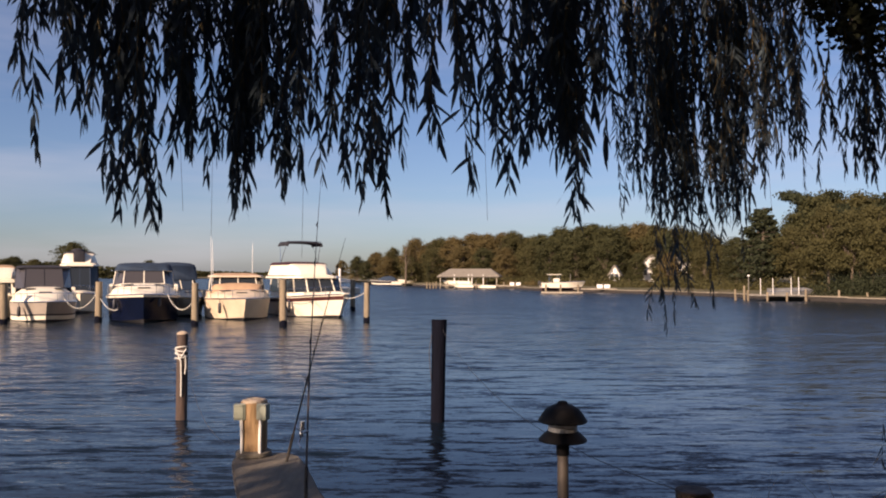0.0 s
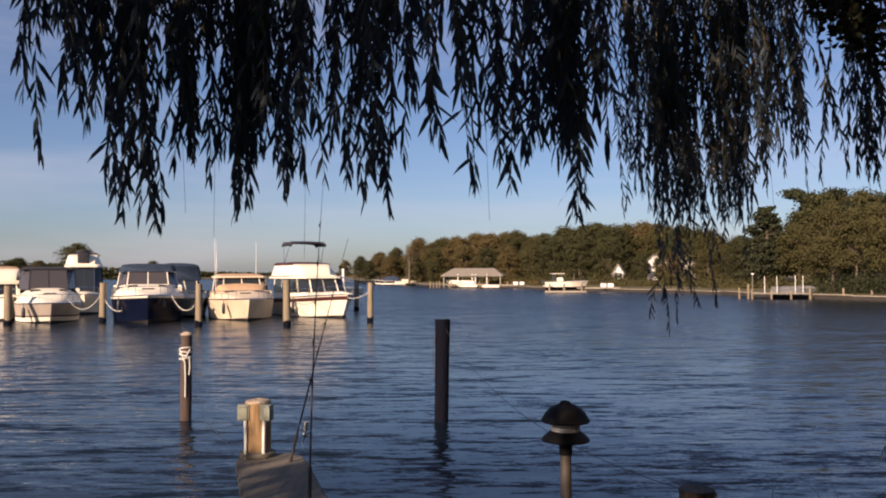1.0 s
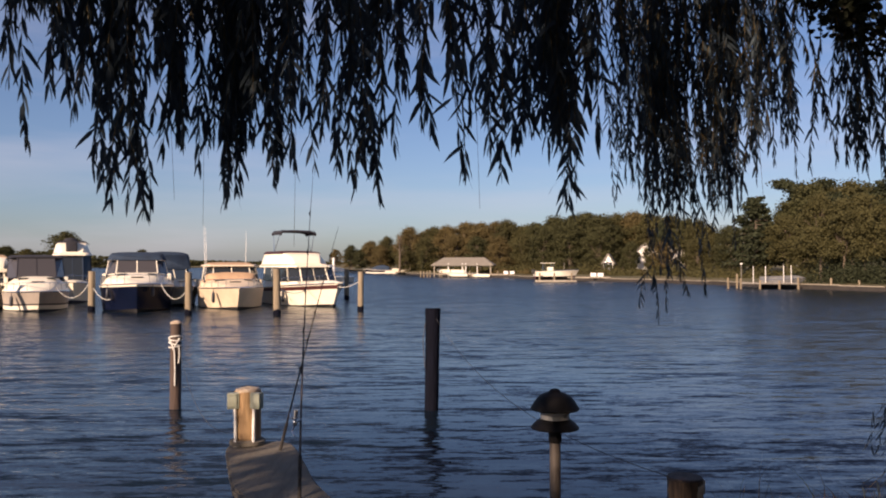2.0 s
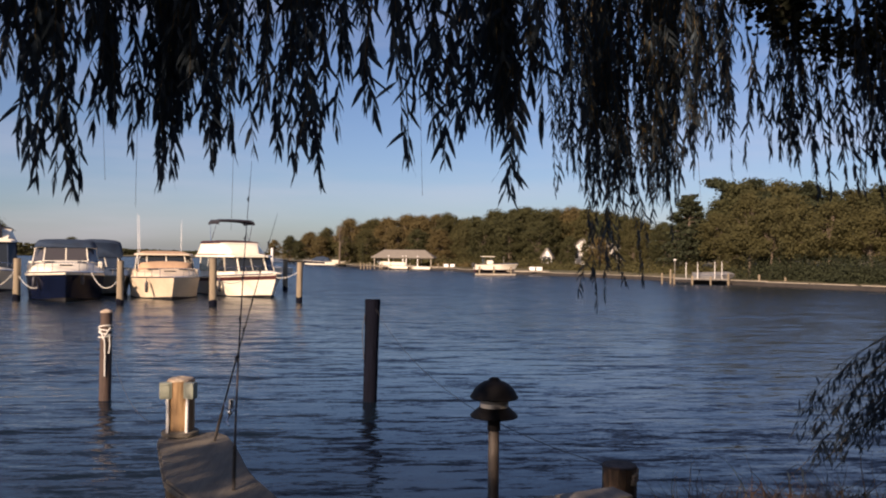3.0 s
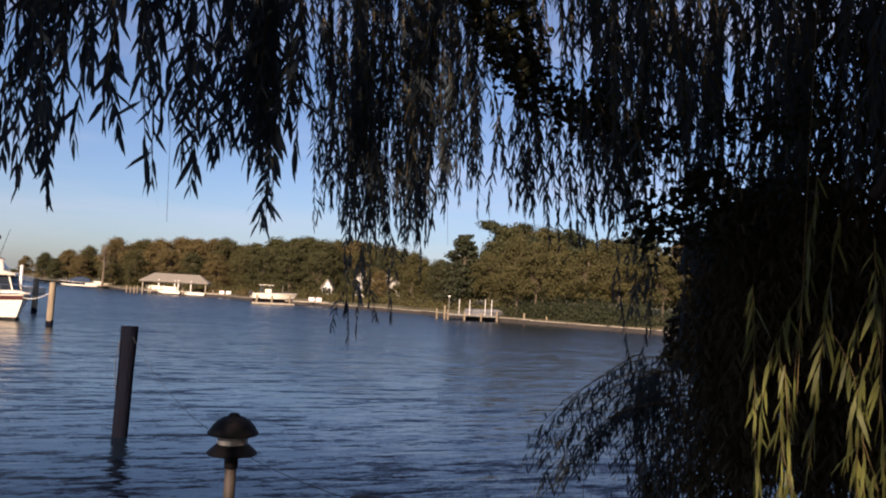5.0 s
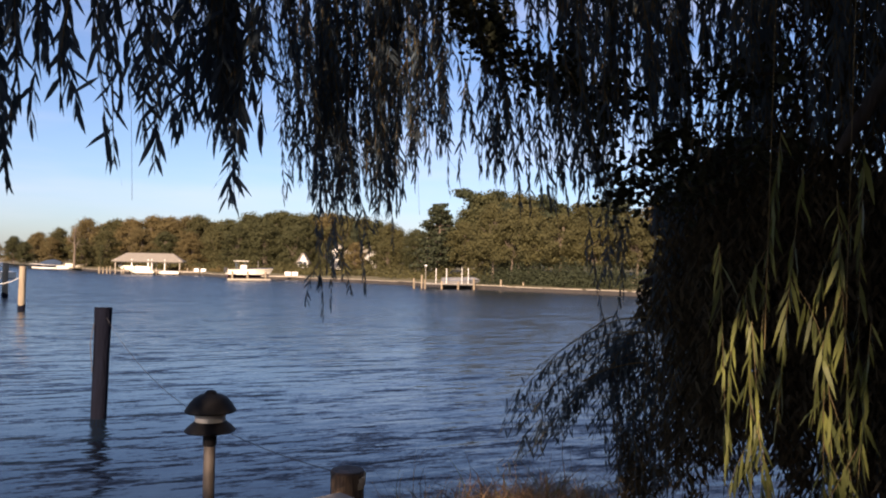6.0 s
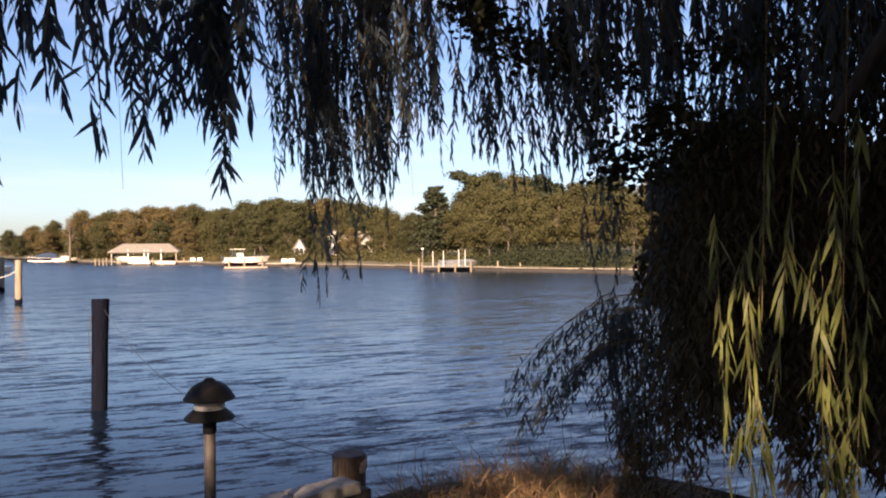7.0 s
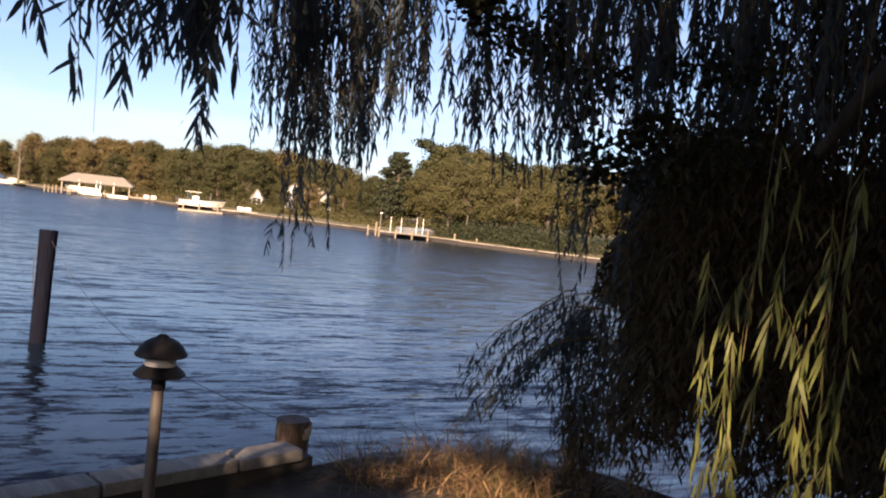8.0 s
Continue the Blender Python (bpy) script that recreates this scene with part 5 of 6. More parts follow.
for s, o, top in ((1.35, 0.2, 2.40), (2.55, -0.5, 2.42), (4.35, 0.2, 2.50), (5.05, -0.4, 2.50)):
    p = dock_at(s, o)
    w = thing("lift_pole", "tall white boat lift guide pole on the dock", "pole", pose(p.x, p.y, 0.6), "white lift poles")
    part("tube", Mesh().tube([(0, 0, -0.1), (0, 0, top - 0.6)], 0.036, 8), M_WHITEPAINT, w)
    part("base", Mesh().box((0, 0, 0.04), (0.3, 0.3, 0.1), 0.02), M_SHOREWOOD, w)
p = dock_at(0.15, 0.3)
w = thing("dock_lamp", "slim dock lamp post with a small head", "lamp", pose(p.x, p.y, 0.6))
part("post", Mesh().tube([(0, 0, -0.1), (0, 0, 2.0)], 0.045, 8), M_OLDWOOD, w)
part("head", Mesh().box((0, 0, 2.08), (0.22, 0.22, 0.16), 0.04), M_WHITEPAINT, w)
p = dock_at(2.0, 1.6)
h = Hull(4.6, 1.9, 0.8, 0.62)
w = thing("skiff", "grey covered runabout on the far dock lift", "boat", pose(p.x, p.y, 0.35, 0, 0, -112))
hull_parts(h, w, M_GREYCOVER)
part("cover", h.deck(0.0, 0.98, 0.0, 0.35), M_GREYCOVER, w)

# far moored boats
h = Hull(8.5, 2.8, 1.3, 1.0)
t = thing("motor_boat", "white far motor boat under blue canvas", "boat", pose(-13.5, 232, 0, 0, 0, 84))
hull_parts(h, t, M_GEL, M_NAVY, (0.3, 0.9))
part("deck", h.deck(0.0, 0.98, 0.0, 0.1), M_GEL, t)
part("canvas_top", shell([(0.6, 1.2, 1.0, 0.9, 2.0), (2.4, 1.25, 1.05, 0.95, 2.6), (4.4, 1.2, 0.9, 1.0, 2.3), (6.0, 0.8, 0.5, 1.1, 1.5)]), M_BLUECANVAS, t, "blue canvas")
h = Hull(7.0, 2.6, 1.1, 0.9)
t = thing("motor_boat", "white far runabout by the shore", "boat", pose(-15.0, 228, 0, 0, 0, -80))
hull_parts(h, t, M_GEL)
part("deck", h.deck(0.0, 0.98, 0.0, 0.1), M_GEL, t)
part("cabin", shell([(2.0, 1.0, 0.9, 0.9, 1.5), (4.0, 0.9, 0.6, 0.95, 1.5)]), M_GEL, t)
h = Hull(8.0, 2.6, 1.0, 0.8)
t = thing("sailing_boat", "white sailing boat with a bare mast behind the cruiser", "boat", pose(-13.6, 118, 0, 0, 0, 160))
hull_parts(h, t, M_GEL)
part("deck", h.deck(0.0, 0.98, 0.0, 0.12), M_GEL, t)
part("mast", Mesh().tube([(0, 4.4, 0.9), (0, 4.4, 3.7)], 0.18, 8), M_WHITEPAINT, t)
part("furled_sail", shell([(1.2, 0.12, 0.12, 1.7, 2.1), (4.2, 0.16, 0.14, 1.8, 2.3)]), M_WHITEPAINT, t)


# white houses among the trees
def house(x, y, rz, w, d, eave, ridge, label):
    t = thing("house", label, "house", pose(x, y, 1.6, 0, 0, rz), "houses behind the far trees")
    walls = Mesh()
    a, b = w / 2, d / 2
    walls.add([(-a, -b, 0), (a, -b, 0), (a, b, 0), (-a, b, 0), (-a, -b, eave), (a, -b, eave), (a, b, eave), (-a, b, eave), (0, -b, ridge), (0, b, ridge)],
              [(0, 1, 5, 8, 4), (1, 2, 6, 5), (2, 3, 7, 9, 6), (3, 0, 4, 7)])
    part("wall", walls, M_WHITEPAINT, t, smooth=0)
    s = 0.35
    k = (ridge - eave) / a
    for sx in (1, -1):
        p = [(sx * (a + s), -b - s, eave - k * s), (sx * (a + s), b + s, eave - k * s), (0, b + s, ridge), (0, -b - s, ridge)]
        part("roof", panel(p if sx > 0 else p[::-1], 0.12), M_ROOF, t, "grey roof")
    for wx in (-a * 0.5, a * 0.5):
        wn_ = part("window", Mesh().box((wx, -b - 0.02, eave * 0.55), (0.9, 0.10, 1.2), 0.02), M_WHITEPAINT, t)
        part("pane", Mesh().box((wx, -b - 0.06, eave * 0.55), (0.7, 0.06, 1.0), 0.01), M_GLASS, wn_)


house(40.3, 150, -15, 5.0, 7, 3.0, 5.0, "white gabled house half hidden by trees")
house(44.6, 152, 30, 4.5, 7, 2.8, 4.6, "small white house half hidden by trees")
house(31.2, 141, -20, 1.6, 2.0, 1.6, 2.9, "small white shed with a pointed roof")

# ---- willow ----
def leaf(m, base, down, side, length, width, rnd):
    """A long narrow leaf: folded and drooping."""
    base, d = Vector(base), Vector(down).normalized()
    s = d.cross(Vector(side)).normalized()
    nrm = s.cross(d)
    bend = rnd.uniform(-0.18, 0.32) * length
    p1 = base + d * length * 0.30 + nrm * bend * 0.3
    p2 = base + d * length * 0.66 + nrm * bend * 0.8
    p3 = base + d * length + nrm * bend
    w = width / 2
    fold = nrm * w * 0.35
    m.add([base, p1 - s * w + fold, p1 + s * w + fold, p2 - s * w * 0.75 + fold * 0.6, p2 + s * w * 0.75 + fold * 0.6, p3],
          [(0, 1, 2), (1, 3, 4, 2), (3, 5, 4)])


def strand_mesh(length, seed, leaf_len=0.10, spacing=0.019, swing=0.05, leafless=0.0, slim=1.0, droops=(1.5, 7.0), stem=0.0032):
    """A hanging willow shoot, top at the origin, with alternate leaves and a few side shoots."""
    rnd = random.Random(seed)
    tw, lf = Mesh(), Mesh()
    ph, ph2 = rnd.uniform(0, 6.28), rnd.uniform(0, 6.28)
    lean = (rnd.uniform(-0.05, 0.05), rnd.uniform(-0.05, 0.05))

    def spine(s):
        return Vector((lean[0] * s + swing * math.sin(s * 2.1 + ph) * min(1, s), lean[1] * s + swing * 0.7 * math.sin(s * 1.7 + ph2) * min(1, s), -s))

    shoots = [(spine, length, 0.0)]
    for _ in range(int(length * 2.6)):
        s0 = rnd.uniform(0.1, max(0.2, length - 0.3))
        a, reach, ln = rnd.uniform(0, 6.28), rnd.uniform(0.03, 0.10), rnd.uniform(0.15, 0.42)
        o = spine(s0)
        shoots.append((lambda s, o=o, a=a, reach=reach: o + Vector((math.cos(a) * reach * (1 - math.exp(-s * 9)), math.sin(a) * reach * (1 - math.exp(-s * 9)), -s * 0.95)), ln, 0.02))
    for fn, ln, start in shoots:
        n = max(4, int(ln / 0.12))
        tw.tube([fn(ln * i / n) for i in range(n + 1)], [stem * (1 - 0.65 * i / n) for i in range(n + 1)], 4, False)
        s, k = start, 0
        while s < ln:
            if rnd.random() > leafless:
                p = fn(s)
                a = k * 2.4 + rnd.uniform(-0.5, 0.5)
                out = Vector((math.cos(a), math.sin(a), 0))
                droop = rnd.uniform(*droops) * (2.2 if ln - s < 0.11 else 1.0)
                L = leaf_len * rnd.uniform(0.45, 1.25) * (0.75 + 0.25 * min(1, (ln - s) / 0.15))
                leaf(lf, p, out * 0.8 + Vector((rnd.uniform(-0.3, 0.3), rnd.uniform(-0.3, 0.3), -droop)), (-out.y + rnd.uniform(-0.6, 0.6), out.x + rnd.uniform(-0.6, 0.6), rnd.uniform(-0.3, 0.3)), L, L * rnd.uniform(0.11, 0.18) * slim, rnd)
            s += spacing * rnd.uniform(0.6, 1.4)
            k += 1
    tip = spine(length)
    return tw.data("twig", 0), lf.data("leaves", 0), (tip.x, tip.y)


STRANDS, SMALL_LEAVED, BROAD = {}, {}, {}
for ln in (0.45, 0.7, 1.1, 1.5, 2.0, 2.6):
    for s in range(5):
        for store, leaf_len, gap, plus, slim, droops in ((STRANDS, 0.112, 0.019, 0, 1.05, (0.9, 5.0)), (SMALL_LEAVED, 0.076, 0.015, 50, 1.0, (0.9, 5.0)), (BROAD, 0.135, 0.024, 90, 1.05, (0.8, 3.5))):
            a, b, tip = strand_mesh(ln, int(ln * 100) + s + plus, leaf_len, gap, 0.06, 0.0, slim, droops)
            a.materials.append(M_TWIG)
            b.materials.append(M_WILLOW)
            store[ln, s] = (a, b, tip)
FINE = {}
for s in range(5):
    a, b, tip = strand_mesh(0.45, 300 + s, 0.062, 0.015, 0.06, 0.1)
    a.materials.append(M_TWIG)
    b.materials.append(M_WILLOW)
    FINE[0.45, s] = (a, b, tip)
LENGTHS = sorted({k[0] for k in STRANDS})

willow = thing("willow_tree", "large weeping willow with long hanging shoots on the bank", "tree", pose(3.9, 0.9, 0.9))
m = Mesh()
WX, WY, WZ = 3.9, 0.9, 0.9
m.tube([(0, 0, -0.3), (0.0, 0, 0.25), (-0.03, 0.0, 1.2), (0.05, -0.05, 2.2), (0.0, -0.2, 3.2)], [0.36, 0.24, 0.20, 0.185, 0.17], 14)
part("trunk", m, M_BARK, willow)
BOUGHS = [[(0.0, -0.2, 3.1), (-0.5, 1.2, 3.9), (-1.6, 2.6, 4.15), (-3.4, 3.2, 4.2), (-5.6, 2.9, 4.0)], [(0.0, -0.2, 3.1), (-1.2, 0.2, 4.0), (-3.0, 0.3, 4.5), (-5.2, -0.4, 4.8), (-7.6, -1.2, 4.8)],
          [(0.0, -0.1, 3.0), (-0.75, 0.45, 2.85), (-1.37, 0.76, 2.62), (-1.45, 0.87, 2.42), (-1.52, 0.98, 2.20)], [(0, -0.2, 3.0), (0.9, 0.4, 3.9), (2.2, 1.2, 4.4)], [(-0.2, 0.0, 2.8), (-0.6, 1.6, 2.2), (-1.0, 2.75, 1.72), (-1.25, 2.98, 1.60), (-1.55, 3.14, 1.05)],
          [(0.0, -0.2, 3.2), (-1.8, -1.4, 4.4), (-4.2, -2.6, 4.8), (-6.6, -3.4, 4.9)]]
for k, path in enumerate(BOUGHS):
    if k == 4:
        path = path[:3]
    m = Mesh()
    fine = [Vector(path[0]).lerp(Vector(path[1]), 0.5)]
    thick = {2: 0.62, 4: 0.16}.get(k, 1.0)
    m.tube([path[0]] + [tuple(p) for p in fine] + path[1:], [r * thick for r in (0.13, 0.115, 0.10, 0.075, 0.05, 0.03)][:len(path) + 1], 10)
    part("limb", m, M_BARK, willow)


def hang(x, y, bottom, rnd, meshes=STRANDS, name="hanging_shoot", mat=M_WILLOW, need=None, drift=0.0):
    """One shoot of the willow whose tip hangs at that place; drift leans it, so that its tip lies to one side of its root."""
    need = need or max(0.5, 4.35 - bottom)
    ln = min((l for l in sorted({k[0] for k in meshes}) if l >= need), default=LENGTHS[-1])
    tw, lf, tip = meshes[ln, rnd.randrange(5)]
    turn_by = Euler((rnd.gauss(0, 0.03), -drift, 0)).to_matrix() @ Euler((0, 0, rnd.uniform(0, 6.28))).to_matrix()
    tip = turn_by @ Vector((*tip, -ln))
    ob = part(name, tw, M_TWIG, willow)
    ob.location = (x - WX - tip.x, y - WY - tip.y, bottom + 0.03 - WZ - tip.z)
    ob.rotation_euler = turn_by.to_euler()
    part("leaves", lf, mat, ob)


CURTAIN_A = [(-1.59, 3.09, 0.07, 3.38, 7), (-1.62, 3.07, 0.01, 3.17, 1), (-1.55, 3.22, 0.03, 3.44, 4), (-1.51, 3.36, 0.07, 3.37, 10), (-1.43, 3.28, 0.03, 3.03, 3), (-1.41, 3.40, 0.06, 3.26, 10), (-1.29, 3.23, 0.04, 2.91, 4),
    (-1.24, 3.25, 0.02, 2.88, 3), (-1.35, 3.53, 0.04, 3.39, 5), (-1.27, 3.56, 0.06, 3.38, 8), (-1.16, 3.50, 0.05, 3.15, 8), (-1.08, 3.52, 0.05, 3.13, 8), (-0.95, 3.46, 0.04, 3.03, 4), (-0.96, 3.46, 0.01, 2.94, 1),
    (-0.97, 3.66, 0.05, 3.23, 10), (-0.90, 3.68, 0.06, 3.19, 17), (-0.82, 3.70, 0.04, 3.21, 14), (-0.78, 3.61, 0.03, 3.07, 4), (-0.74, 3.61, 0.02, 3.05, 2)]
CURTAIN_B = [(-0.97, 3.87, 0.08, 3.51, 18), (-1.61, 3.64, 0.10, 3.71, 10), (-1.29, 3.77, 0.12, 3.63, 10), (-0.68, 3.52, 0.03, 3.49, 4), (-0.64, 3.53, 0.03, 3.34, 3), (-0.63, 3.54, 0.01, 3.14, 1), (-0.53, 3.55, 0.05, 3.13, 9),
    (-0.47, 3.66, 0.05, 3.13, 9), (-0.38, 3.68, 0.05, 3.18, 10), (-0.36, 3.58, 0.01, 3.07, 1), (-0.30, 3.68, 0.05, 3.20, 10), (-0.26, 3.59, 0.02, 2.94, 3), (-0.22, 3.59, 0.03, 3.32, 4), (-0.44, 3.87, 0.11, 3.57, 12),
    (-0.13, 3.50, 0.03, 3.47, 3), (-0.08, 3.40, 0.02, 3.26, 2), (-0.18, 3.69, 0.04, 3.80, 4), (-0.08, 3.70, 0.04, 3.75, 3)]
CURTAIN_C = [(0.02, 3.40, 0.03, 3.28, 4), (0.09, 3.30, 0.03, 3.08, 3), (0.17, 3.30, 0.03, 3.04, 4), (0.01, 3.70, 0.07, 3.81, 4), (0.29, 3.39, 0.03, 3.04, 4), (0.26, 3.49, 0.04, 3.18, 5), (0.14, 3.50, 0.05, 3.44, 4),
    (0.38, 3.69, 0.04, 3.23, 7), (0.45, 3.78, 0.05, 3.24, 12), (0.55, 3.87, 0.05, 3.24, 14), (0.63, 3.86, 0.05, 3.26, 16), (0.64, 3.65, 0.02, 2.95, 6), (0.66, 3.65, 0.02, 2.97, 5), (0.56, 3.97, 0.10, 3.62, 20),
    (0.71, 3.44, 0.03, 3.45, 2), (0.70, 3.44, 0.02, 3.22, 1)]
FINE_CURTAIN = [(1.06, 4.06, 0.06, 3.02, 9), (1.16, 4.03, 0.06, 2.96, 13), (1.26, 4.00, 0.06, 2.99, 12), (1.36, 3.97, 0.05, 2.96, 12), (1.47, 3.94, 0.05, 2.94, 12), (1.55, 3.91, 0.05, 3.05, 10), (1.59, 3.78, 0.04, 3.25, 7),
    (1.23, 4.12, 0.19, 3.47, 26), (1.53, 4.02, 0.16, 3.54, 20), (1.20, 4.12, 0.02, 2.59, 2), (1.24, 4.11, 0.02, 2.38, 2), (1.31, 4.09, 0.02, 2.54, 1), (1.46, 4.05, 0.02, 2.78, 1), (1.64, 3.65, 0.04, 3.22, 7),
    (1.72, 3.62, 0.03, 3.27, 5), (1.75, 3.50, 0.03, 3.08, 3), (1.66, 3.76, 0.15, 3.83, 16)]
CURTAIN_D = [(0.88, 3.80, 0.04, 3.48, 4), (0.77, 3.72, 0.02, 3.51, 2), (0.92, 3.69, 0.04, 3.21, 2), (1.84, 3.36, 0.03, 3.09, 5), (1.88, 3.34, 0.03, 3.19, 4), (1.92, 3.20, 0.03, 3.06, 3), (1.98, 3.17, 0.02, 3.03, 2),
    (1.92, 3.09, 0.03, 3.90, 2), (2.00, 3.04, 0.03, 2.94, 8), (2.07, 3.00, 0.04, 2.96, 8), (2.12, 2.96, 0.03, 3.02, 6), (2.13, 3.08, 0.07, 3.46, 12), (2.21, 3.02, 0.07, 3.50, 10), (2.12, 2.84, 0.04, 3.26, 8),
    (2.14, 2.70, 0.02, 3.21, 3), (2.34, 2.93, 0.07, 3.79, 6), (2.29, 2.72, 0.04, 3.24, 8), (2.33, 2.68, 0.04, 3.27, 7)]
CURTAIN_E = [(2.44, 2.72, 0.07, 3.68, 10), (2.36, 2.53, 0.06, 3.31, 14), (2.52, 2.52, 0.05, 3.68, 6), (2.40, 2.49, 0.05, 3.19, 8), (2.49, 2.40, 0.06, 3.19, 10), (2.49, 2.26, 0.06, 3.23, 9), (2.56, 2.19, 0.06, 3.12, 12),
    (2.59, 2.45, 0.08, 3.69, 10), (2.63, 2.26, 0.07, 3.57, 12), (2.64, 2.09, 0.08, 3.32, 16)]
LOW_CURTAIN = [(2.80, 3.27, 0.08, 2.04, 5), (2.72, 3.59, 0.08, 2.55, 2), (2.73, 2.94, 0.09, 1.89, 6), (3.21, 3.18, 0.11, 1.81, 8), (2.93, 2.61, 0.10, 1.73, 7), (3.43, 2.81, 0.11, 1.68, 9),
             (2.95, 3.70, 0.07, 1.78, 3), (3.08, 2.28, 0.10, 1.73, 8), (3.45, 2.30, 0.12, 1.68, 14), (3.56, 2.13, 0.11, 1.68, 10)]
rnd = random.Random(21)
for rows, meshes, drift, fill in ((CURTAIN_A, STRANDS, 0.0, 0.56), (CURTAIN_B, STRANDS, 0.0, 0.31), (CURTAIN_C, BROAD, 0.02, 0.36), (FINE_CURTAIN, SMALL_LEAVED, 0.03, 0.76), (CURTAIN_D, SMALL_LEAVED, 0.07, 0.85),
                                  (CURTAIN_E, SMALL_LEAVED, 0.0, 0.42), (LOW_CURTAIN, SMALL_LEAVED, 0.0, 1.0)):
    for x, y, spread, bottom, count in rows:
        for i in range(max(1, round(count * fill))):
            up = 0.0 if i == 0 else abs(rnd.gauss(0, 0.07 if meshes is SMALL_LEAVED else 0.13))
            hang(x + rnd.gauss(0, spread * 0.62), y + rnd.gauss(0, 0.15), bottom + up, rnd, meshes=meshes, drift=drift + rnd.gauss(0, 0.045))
# shorter shoots that fill the top of the curtain
for i in range(12):
    f = i / 12
    hang(-2.3 + 5.0 * f + rnd.gauss(0, 0.05), 3.75 - 0.35 * math.cos(f * 3) + rnd.gauss(0, 0.2), rnd.uniform(3.55, 3.95), rnd)
# arching twigs that reach out low over the water, with small drooping leaves
for k in range(27):
    start = Vector((rnd.uniform(2.80, 3.15), rnd.uniform(3.45, 3.75), rnd.uniform(2.15, 2.50)))
    reach = rnd.uniform(0.35, 1.0) if k < 20 else rnd.uniform(0.05, 0.35)
    end = Vector((start.x - reach * 0.75, start.y + reach * 0.42, start.z - rnd.uniform(0.30, 0.62) - 0.12 * reach))
    over = start.lerp(end, 0.45) + Vector((0, 0, 0.26 * reach + 0.03))
    pts = [start * (1 - f) ** 2 + over * 2 * f * (1 - f) + end * f * f for f in (i / 9 for i in range(10))]
    pts = [Vector((p.x - WX + 0.02 * math.sin(i * 1.3 + k), p.y - WY, p.z - WZ)) for i, p in enumerate(pts)]
    tw = part("arching_twig", Mesh().tube(pts, [0.0042 * (1 - 0.75 * i / 9) for i in range(10)], 5, False), M_TWIG, willow)
    lf = Mesh()
    for _ in range(int(38 + 58 * reach)):
        f = rnd.uniform(0.8, 8.99)
        i = int(f)
        p = pts[i].lerp(pts[i + 1], f - i) + Vector((rnd.gauss(0, 0.012), rnd.gauss(0, 0.03), -rnd.uniform(0, 0.10) * rnd.random()))
        b = rnd.uniform(0, 6.28)
        leaf(lf, p, (math.cos(b) * 0.5 - 0.25, math.sin(b) * 0.5, -1), (rnd.gauss(0, 1), rnd.gauss(0, 1), 0), rnd.uniform(0.05, 0.085), rnd.uniform(0.008, 0.012), rnd)
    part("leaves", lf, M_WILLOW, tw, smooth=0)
for i in range(40):
    f = rnd.uniform(0.50, 1.0) ** 0.8
    x, y = 2.34 + 0.85 * f, 4.05 - 0.55 * f
    hang(x + rnd.gauss(0, 0.03), y + rnd.gauss(0, 0.12), rnd.uniform(1.42, 2.0), rnd, need=0.4, meshes=FINE)
# bare thread-like shoots
for i in range(7):
    x = rnd.uniform(-1.9, 2.3)
    y, low = 3.6 + rnd.gauss(0, 0.15), rnd.uniform(2.72, 3.05)
    part("bare_shoot", Mesh().tube([(x - WX, y - WY, 4.4 - WZ), (x - WX + rnd.gauss(0, 0.02), y - WY, 3.6 - WZ), (x - WX + rnd.gauss(0, 0.05), y - WY, low - WZ)], 0.0008, 4, False), M_TWIG, willow)

# the sunlit shoots close by, with larger leaves; sunlight is put into their colour
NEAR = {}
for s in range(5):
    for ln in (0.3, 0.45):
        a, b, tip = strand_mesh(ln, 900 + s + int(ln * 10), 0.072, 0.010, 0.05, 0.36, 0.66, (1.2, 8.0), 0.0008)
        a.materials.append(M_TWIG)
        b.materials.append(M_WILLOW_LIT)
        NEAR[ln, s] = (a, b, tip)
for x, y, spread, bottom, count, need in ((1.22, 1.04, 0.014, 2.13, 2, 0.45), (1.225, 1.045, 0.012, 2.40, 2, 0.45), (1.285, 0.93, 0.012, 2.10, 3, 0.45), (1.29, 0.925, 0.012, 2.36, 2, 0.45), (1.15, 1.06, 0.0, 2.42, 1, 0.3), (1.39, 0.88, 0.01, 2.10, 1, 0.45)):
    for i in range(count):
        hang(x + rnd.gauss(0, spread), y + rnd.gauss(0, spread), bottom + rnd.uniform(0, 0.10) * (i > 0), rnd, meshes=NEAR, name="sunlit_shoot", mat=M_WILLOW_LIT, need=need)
    if bottom < 2.2:
        part("bare_stem", Mesh().tube([(x - WX, y - WY, bottom + need - 0.02 - WZ), (x - WX + 0.02, y - WY - 0.01, 3.5 - WZ), (x - WX + 0.03, y - WY, 4.7 - WZ)], 0.0008, 5), M_TWIG, willow)

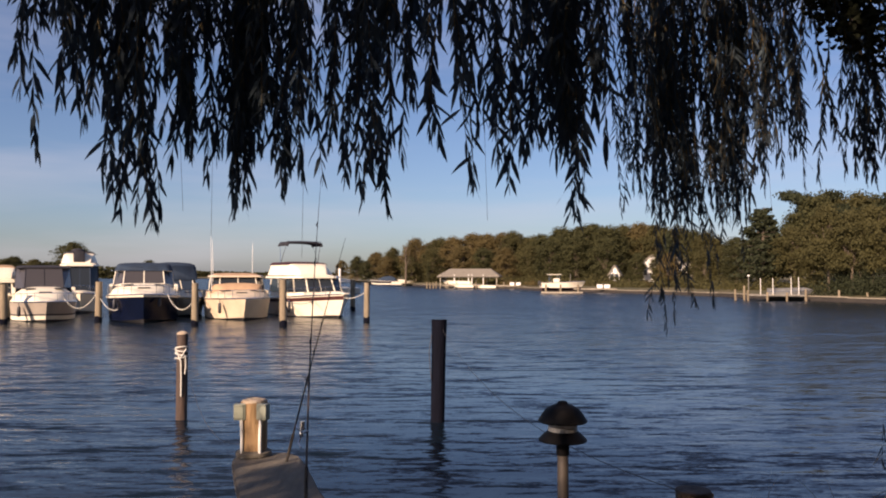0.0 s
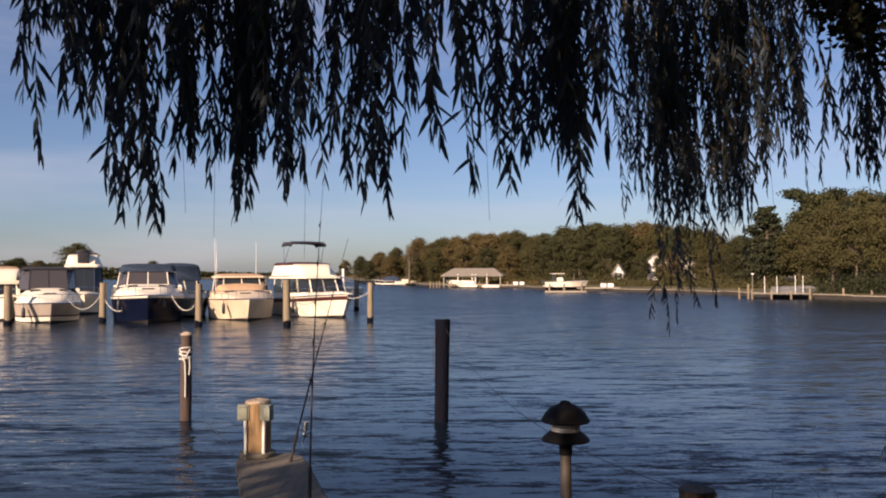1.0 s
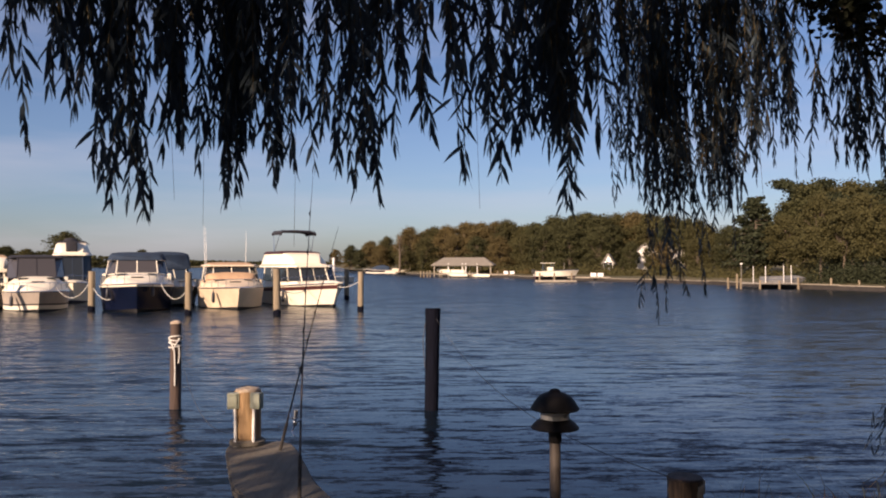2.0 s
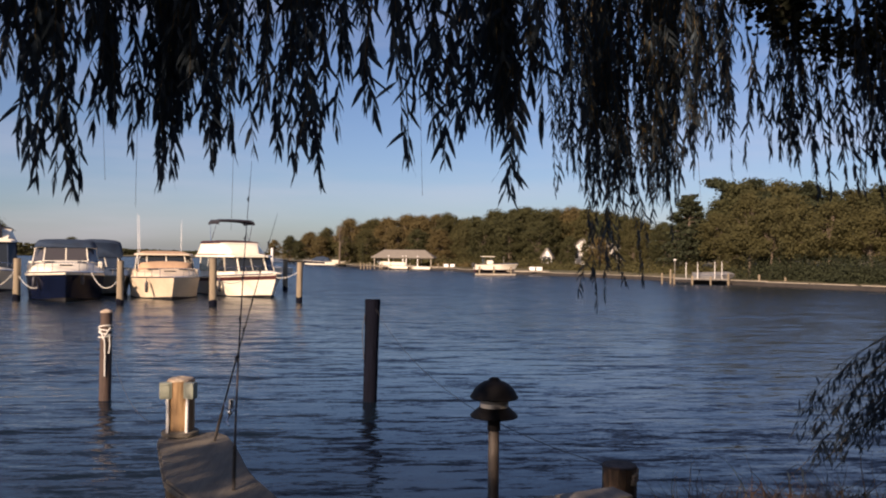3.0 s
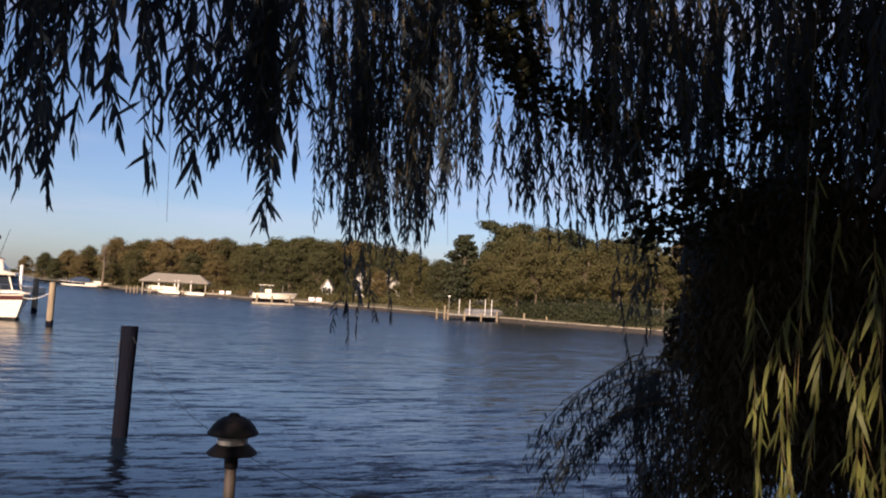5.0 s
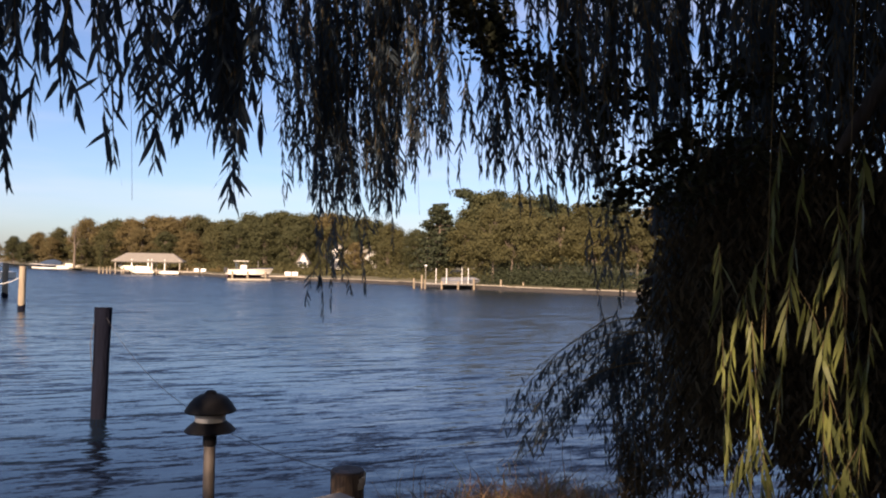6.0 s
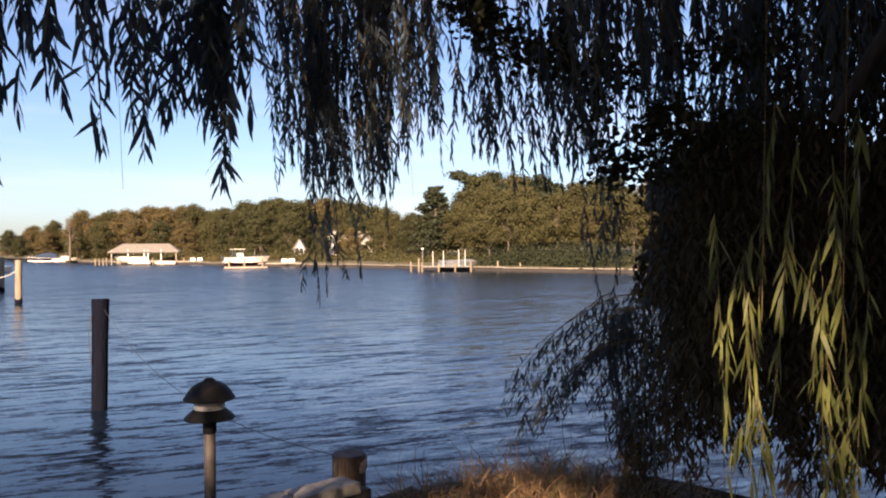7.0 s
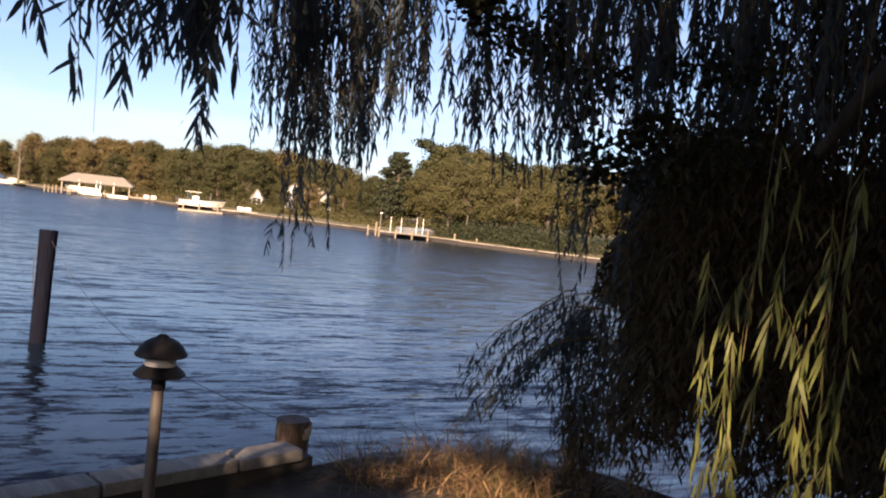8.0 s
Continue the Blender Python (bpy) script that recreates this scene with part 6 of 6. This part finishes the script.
# unseen upper crown over and behind the bank, added to cast shade
m, rnd = Mesh(), random.Random(31)
# spots meant to be sunlit: clumps are kept off their lines to the sun
GAP = Vector((1.28, 0.96, 1.94))
GAP2 = Vector((-1.45, 6.2, 1.55))
GAP3 = Vector((1.25, 4.62, 1.27))
GAP4 = Vector((2.45, 4.2, 1.25))
GAP5 = Vector((0.31, 4.20, 1.27))
PIER_A, PIER_B = Vector((-1.3, 5.4, 1.27)), Vector((-0.95, 4.9, 1.27))
clumps = []
while len(clumps) < 2750:
    c = Vector((rnd.uniform(-8.5, 10.0), rnd.uniform(-9.0, 4.5), rnd.uniform(4.55, 7.2)))
    if (c.x - 0.8) ** 2 / 86 + (c.y + 2.0) ** 2 / 48 > 1:
        continue
    if len(clumps) > 2000:                  # unseen drooping skirt beside the trunk and behind, added to block skylight
        a, d = radians(rnd.uniform(68, 225)), rnd.uniform(3.6, 7.0)
        c = Vector((math.sin(a) * d, math.cos(a) * d, rnd.uniform(1.7, 4.9)))
    if c.y > 1.2 and c.z < 5.7:
        continue
    near_gap = False
    for g, r in ((GAP, 0.80), (GAP2, 0.55), (GAP3, 0.30), (GAP4, 0.58)):
        v = c - g
        if (v - SUN_FROM * v.dot(SUN_FROM)).length < r and rnd.random() < 0.97:
            near_gap = True
    q = c - SUN_FROM * ((c.z - 1.27) / SUN_FROM.z)
    if -1.8 < q.x < -0.4 and 3.9 < q.y < 6.0 and math.sin(q.x * 6.4 - q.y * 4.4) < 0.6:
        near_gap = True
    if not near_gap:
        clumps.append(c)
for _ in range(60):                         # unseen clumps added on the pier's sun lines to dapple it
    p = Vector((rnd.uniform(-1.7, -0.5), rnd.uniform(3.9, 5.9), 1.27))
    c = p + SUN_FROM * rnd.uniform(8.4, 11.5)
    if math.sin(p.x * 6.4 - p.y * 4.4) > 0.6:
        clumps.append(c)
shade = 0
while shade < 620:                          # unseen clumps added sunward to keep the bank and the low shoots in shade
    p = Vector((rnd.uniform(-2.2, 2.6), rnd.uniform(2.2, 4.9), 1.15)) if shade % 2 else Vector((rnd.uniform(2.0, 3.6), rnd.uniform(1.8, 4.2), rnd.uniform(1.3, 3.0)))
    c = p + SUN_FROM * rnd.uniform(8.6, 12.0)
    shade += 1
    if any(((c - g) - SUN_FROM * (c - g).dot(SUN_FROM)).length < r for g, r in ((GAP, 1.02), (GAP2, 0.55), (GAP3, 0.40), (GAP4, 0.70), (GAP5, 0.18), (PIER_A, 0.45), (PIER_B, 0.45))):
        continue
    clumps.append(c)
for c in clumps:
    for _ in range(36 if c.x < 0.5 else 60):
        p = c + Vector((rnd.gauss(0, 0.20), rnd.gauss(0, 0.20), rnd.gauss(0, 0.28)))
        a = rnd.uniform(0, 6.28)
        leaf(m, p, (math.cos(a) * 0.6, math.sin(a) * 0.6, -1), (rnd.gauss(0, 1), rnd.gauss(0, 1), 0.1), rnd.uniform(0.16, 0.26), rnd.uniform(0.04, 0.06), rnd)
m.v = [(x - WX, y - WY, z - WZ) for x, y, z in m.v]
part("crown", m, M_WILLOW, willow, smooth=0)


# ---- round-leaved climber on the willow ----
def round_leaf(m, p, size, rnd):
    q = Euler((rnd.uniform(-1.2, 1.2), rnd.uniform(-1.2, 1.2), rnd.uniform(0, 6.28))).to_matrix()
    ring = [q @ Vector((size * math.cos(a) * (1.15 if k == 0 else 1), size * 0.85 * math.sin(a), size * 0.22 * math.cos(2 * a))) + p for k, a in ((k, 2 * math.pi * k / 8) for k in range(8))]
    m.add([p] + ring, [(0, k + 1, (k + 1) % 8 + 1) for k in range(8)])


t = thing("climbing_vine", "dark round-leaved climber hanging through the willow", "vine", pose(0, 0, 0))
stems = [[(1.55, 3.44, 4.15), (1.66, 3.36, 3.95), (1.77, 3.26, 3.75)], [(1.44, 3.46, 4.39), (1.60, 3.40, 4.04), (1.71, 3.30, 3.80), (1.84, 3.18, 3.64), (1.95, 3.08, 3.56), (2.03, 2.97, 3.52), (2.12, 2.85, 3.46), (2.22, 2.70, 3.43)],
         [(1.95, 3.08, 3.56), (1.98, 3.04, 3.63), (2.02, 2.99, 3.68)], [(1.86, 3.18, 3.64), (1.80, 3.22, 3.82), (1.72, 3.28, 4.00), (1.68, 3.30, 4.25)], [(2.12, 2.85, 3.46), (2.13, 2.83, 3.30), (2.11, 2.86, 3.24)],
         [(2.45, 2.17, 3.15), (2.41, 2.29, 3.18), (2.31, 2.52, 3.15), (2.22, 2.68, 3.17), (2.15, 2.80, 3.12), (2.10, 2.87, 3.06)], [(2.32, 2.51, 3.29), (2.27, 2.60, 3.27), (2.21, 2.70, 3.20)],
         [(2.45, 2.20, 3.45), (2.37, 2.41, 3.47), (2.31, 2.53, 3.48)], [(2.38, 2.37, 3.02), (2.27, 2.60, 3.04), (2.13, 2.83, 3.01)]]
rnd = random.Random(77)
leaves = Mesh()
for st in stems:
    m = Mesh()
    m.tube(st, 0.006, 6)
    part("stem", m, M_BARK, t)
    for a, b in zip(st[:-1], st[1:]):
        a, b = Vector(a), Vector(b)
        for _ in range(int((b - a).length * 520)):
            p = a.lerp(b, rnd.random()) + Vector((rnd.gauss(0, 0.042), rnd.gauss(0, 0.05), rnd.gauss(0, 0.055) - 0.02))
            round_leaf(leaves, p, rnd.uniform(0.010, 0.023), rnd)
part("leaves", leaves, M_VINE, t, smooth=0)

# dark leaf clumps added over the inlet, in place of the willow's shaded far side
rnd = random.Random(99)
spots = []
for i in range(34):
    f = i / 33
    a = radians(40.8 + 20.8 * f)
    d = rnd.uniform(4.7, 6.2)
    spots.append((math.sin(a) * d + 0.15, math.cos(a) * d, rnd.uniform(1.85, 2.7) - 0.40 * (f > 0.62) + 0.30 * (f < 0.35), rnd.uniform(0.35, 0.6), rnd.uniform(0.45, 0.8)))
clump_bed("thicket", "dark leaf clumps added behind the willow in place of its shaded far side", M_SHADE_LEAF, spots, 0.032, 1900, "thicket", 9)

# dark leaf trails added among the willow's shoots as their shade, ragged at the foot
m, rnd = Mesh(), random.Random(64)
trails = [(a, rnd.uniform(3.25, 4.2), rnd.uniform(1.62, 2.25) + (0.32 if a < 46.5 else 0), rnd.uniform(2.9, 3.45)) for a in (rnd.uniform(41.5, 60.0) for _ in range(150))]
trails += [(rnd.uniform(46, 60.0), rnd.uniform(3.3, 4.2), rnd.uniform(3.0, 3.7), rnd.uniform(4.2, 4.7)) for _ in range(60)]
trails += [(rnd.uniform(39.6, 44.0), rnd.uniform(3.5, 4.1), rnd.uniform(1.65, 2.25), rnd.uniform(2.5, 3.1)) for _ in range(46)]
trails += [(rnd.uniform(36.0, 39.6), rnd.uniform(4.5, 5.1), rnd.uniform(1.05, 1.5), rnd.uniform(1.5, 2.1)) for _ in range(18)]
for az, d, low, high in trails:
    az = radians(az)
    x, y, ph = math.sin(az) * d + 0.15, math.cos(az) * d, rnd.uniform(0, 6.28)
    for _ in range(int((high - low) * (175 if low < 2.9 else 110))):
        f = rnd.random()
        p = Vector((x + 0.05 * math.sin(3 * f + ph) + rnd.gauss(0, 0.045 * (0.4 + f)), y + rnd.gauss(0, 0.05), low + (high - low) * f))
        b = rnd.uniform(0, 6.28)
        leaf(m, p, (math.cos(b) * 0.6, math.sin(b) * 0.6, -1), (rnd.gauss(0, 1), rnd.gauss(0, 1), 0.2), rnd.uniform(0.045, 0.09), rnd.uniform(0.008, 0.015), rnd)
tagged(part("trailing_growth", m, M_SHADE_LEAF, smooth=0), "dark leaves added among the willow shoots to stand for their shade", "foliage", kind="stuff")

# ---- dry grass on the bank ----
m, m2, rnd = Mesh(), Mesh(), random.Random(12)
for _ in range(8500):
    s = rnd.uniform(0.25, 1.82)
    o = shore_edge(s) - 0.10 - abs(rnd.gauss(0, 0.65))
    p = along(s, o)
    dens = noise.noise((p.x * 1.6, p.y * 1.6, 4))
    if rnd.random() > 0.62 + 1.3 * dens:
        continue
    a = rnd.uniform(0, 6.28)
    tall = rnd.uniform(0.16, 0.50) * (0.8 + 0.4 * dens) * (1.9 if rnd.random() < 0.07 else 1.25)
    blade(m2 if rnd.random() < 0.16 else m, (p.x, p.y, 0.98), Vector((math.cos(a), math.sin(a), 0)) * rnd.uniform(0.6, 2.4), tall * 0.92, rnd.uniform(0.0017, 0.0052), rnd.uniform(0.2, 1.5))
for _ in range(420):                          # a tuft that hides the end of the cap
    p = along(rnd.uniform(0.40, 0.85), rnd.uniform(-0.42, -0.06))
    a = rnd.uniform(0, 6.28)
    blade(m, (p.x, p.y, 0.95), Vector((math.cos(a), math.sin(a), 0)) * rnd.uniform(0.5, 2.4), rnd.uniform(0.22, 0.46), rnd.uniform(0.0018, 0.005), rnd.uniform(0.4, 3.0))
for _ in range(520):                          # broad bent straws lying over the rest
    s = rnd.uniform(0.55, 1.75)
    p = along(s, shore_edge(s) - 0.10 - abs(rnd.gauss(0, 0.45)))
    a = rnd.uniform(0, 6.28)
    blade(m, (p.x, p.y, 1.02), Vector((math.cos(a), math.sin(a), 0)) * rnd.uniform(0.8, 2.0), rnd.uniform(0.30, 0.60), rnd.uniform(0.005, 0.009), rnd.uniform(0.7, 1.8))
tagged(part("dry_grass", m, M_STRAW, smooth=0), "tangled dry straw-coloured grass on the bank", "grass", kind="stuff")
tagged(part("green_grass", m2, M_GREENGRASS, smooth=0), "green blades among the dry bank grass", "grass", kind="stuff")

# ---- cap boards of the near bulkhead ----
for s0, s1 in ((-13.0, -9.6), (-9.58, -6.2), (-6.18, -3.4), (-3.38, -1.20), (-1.18, -0.42), (-0.40, 0.03)):
    mid = along((s0 + s1) / 2, -0.09, CAP_Z - 0.035)
    me = Mesh().box((0, 0, 0), (s1 - s0, 0.20, 0.07), 0.010).data("cap_board")
    b = part("cap_board", me, M_OLDWOOD, bulkhead)
    b.matrix_world = Matrix.Translation(mid) @ turn_cap.to_4x4()
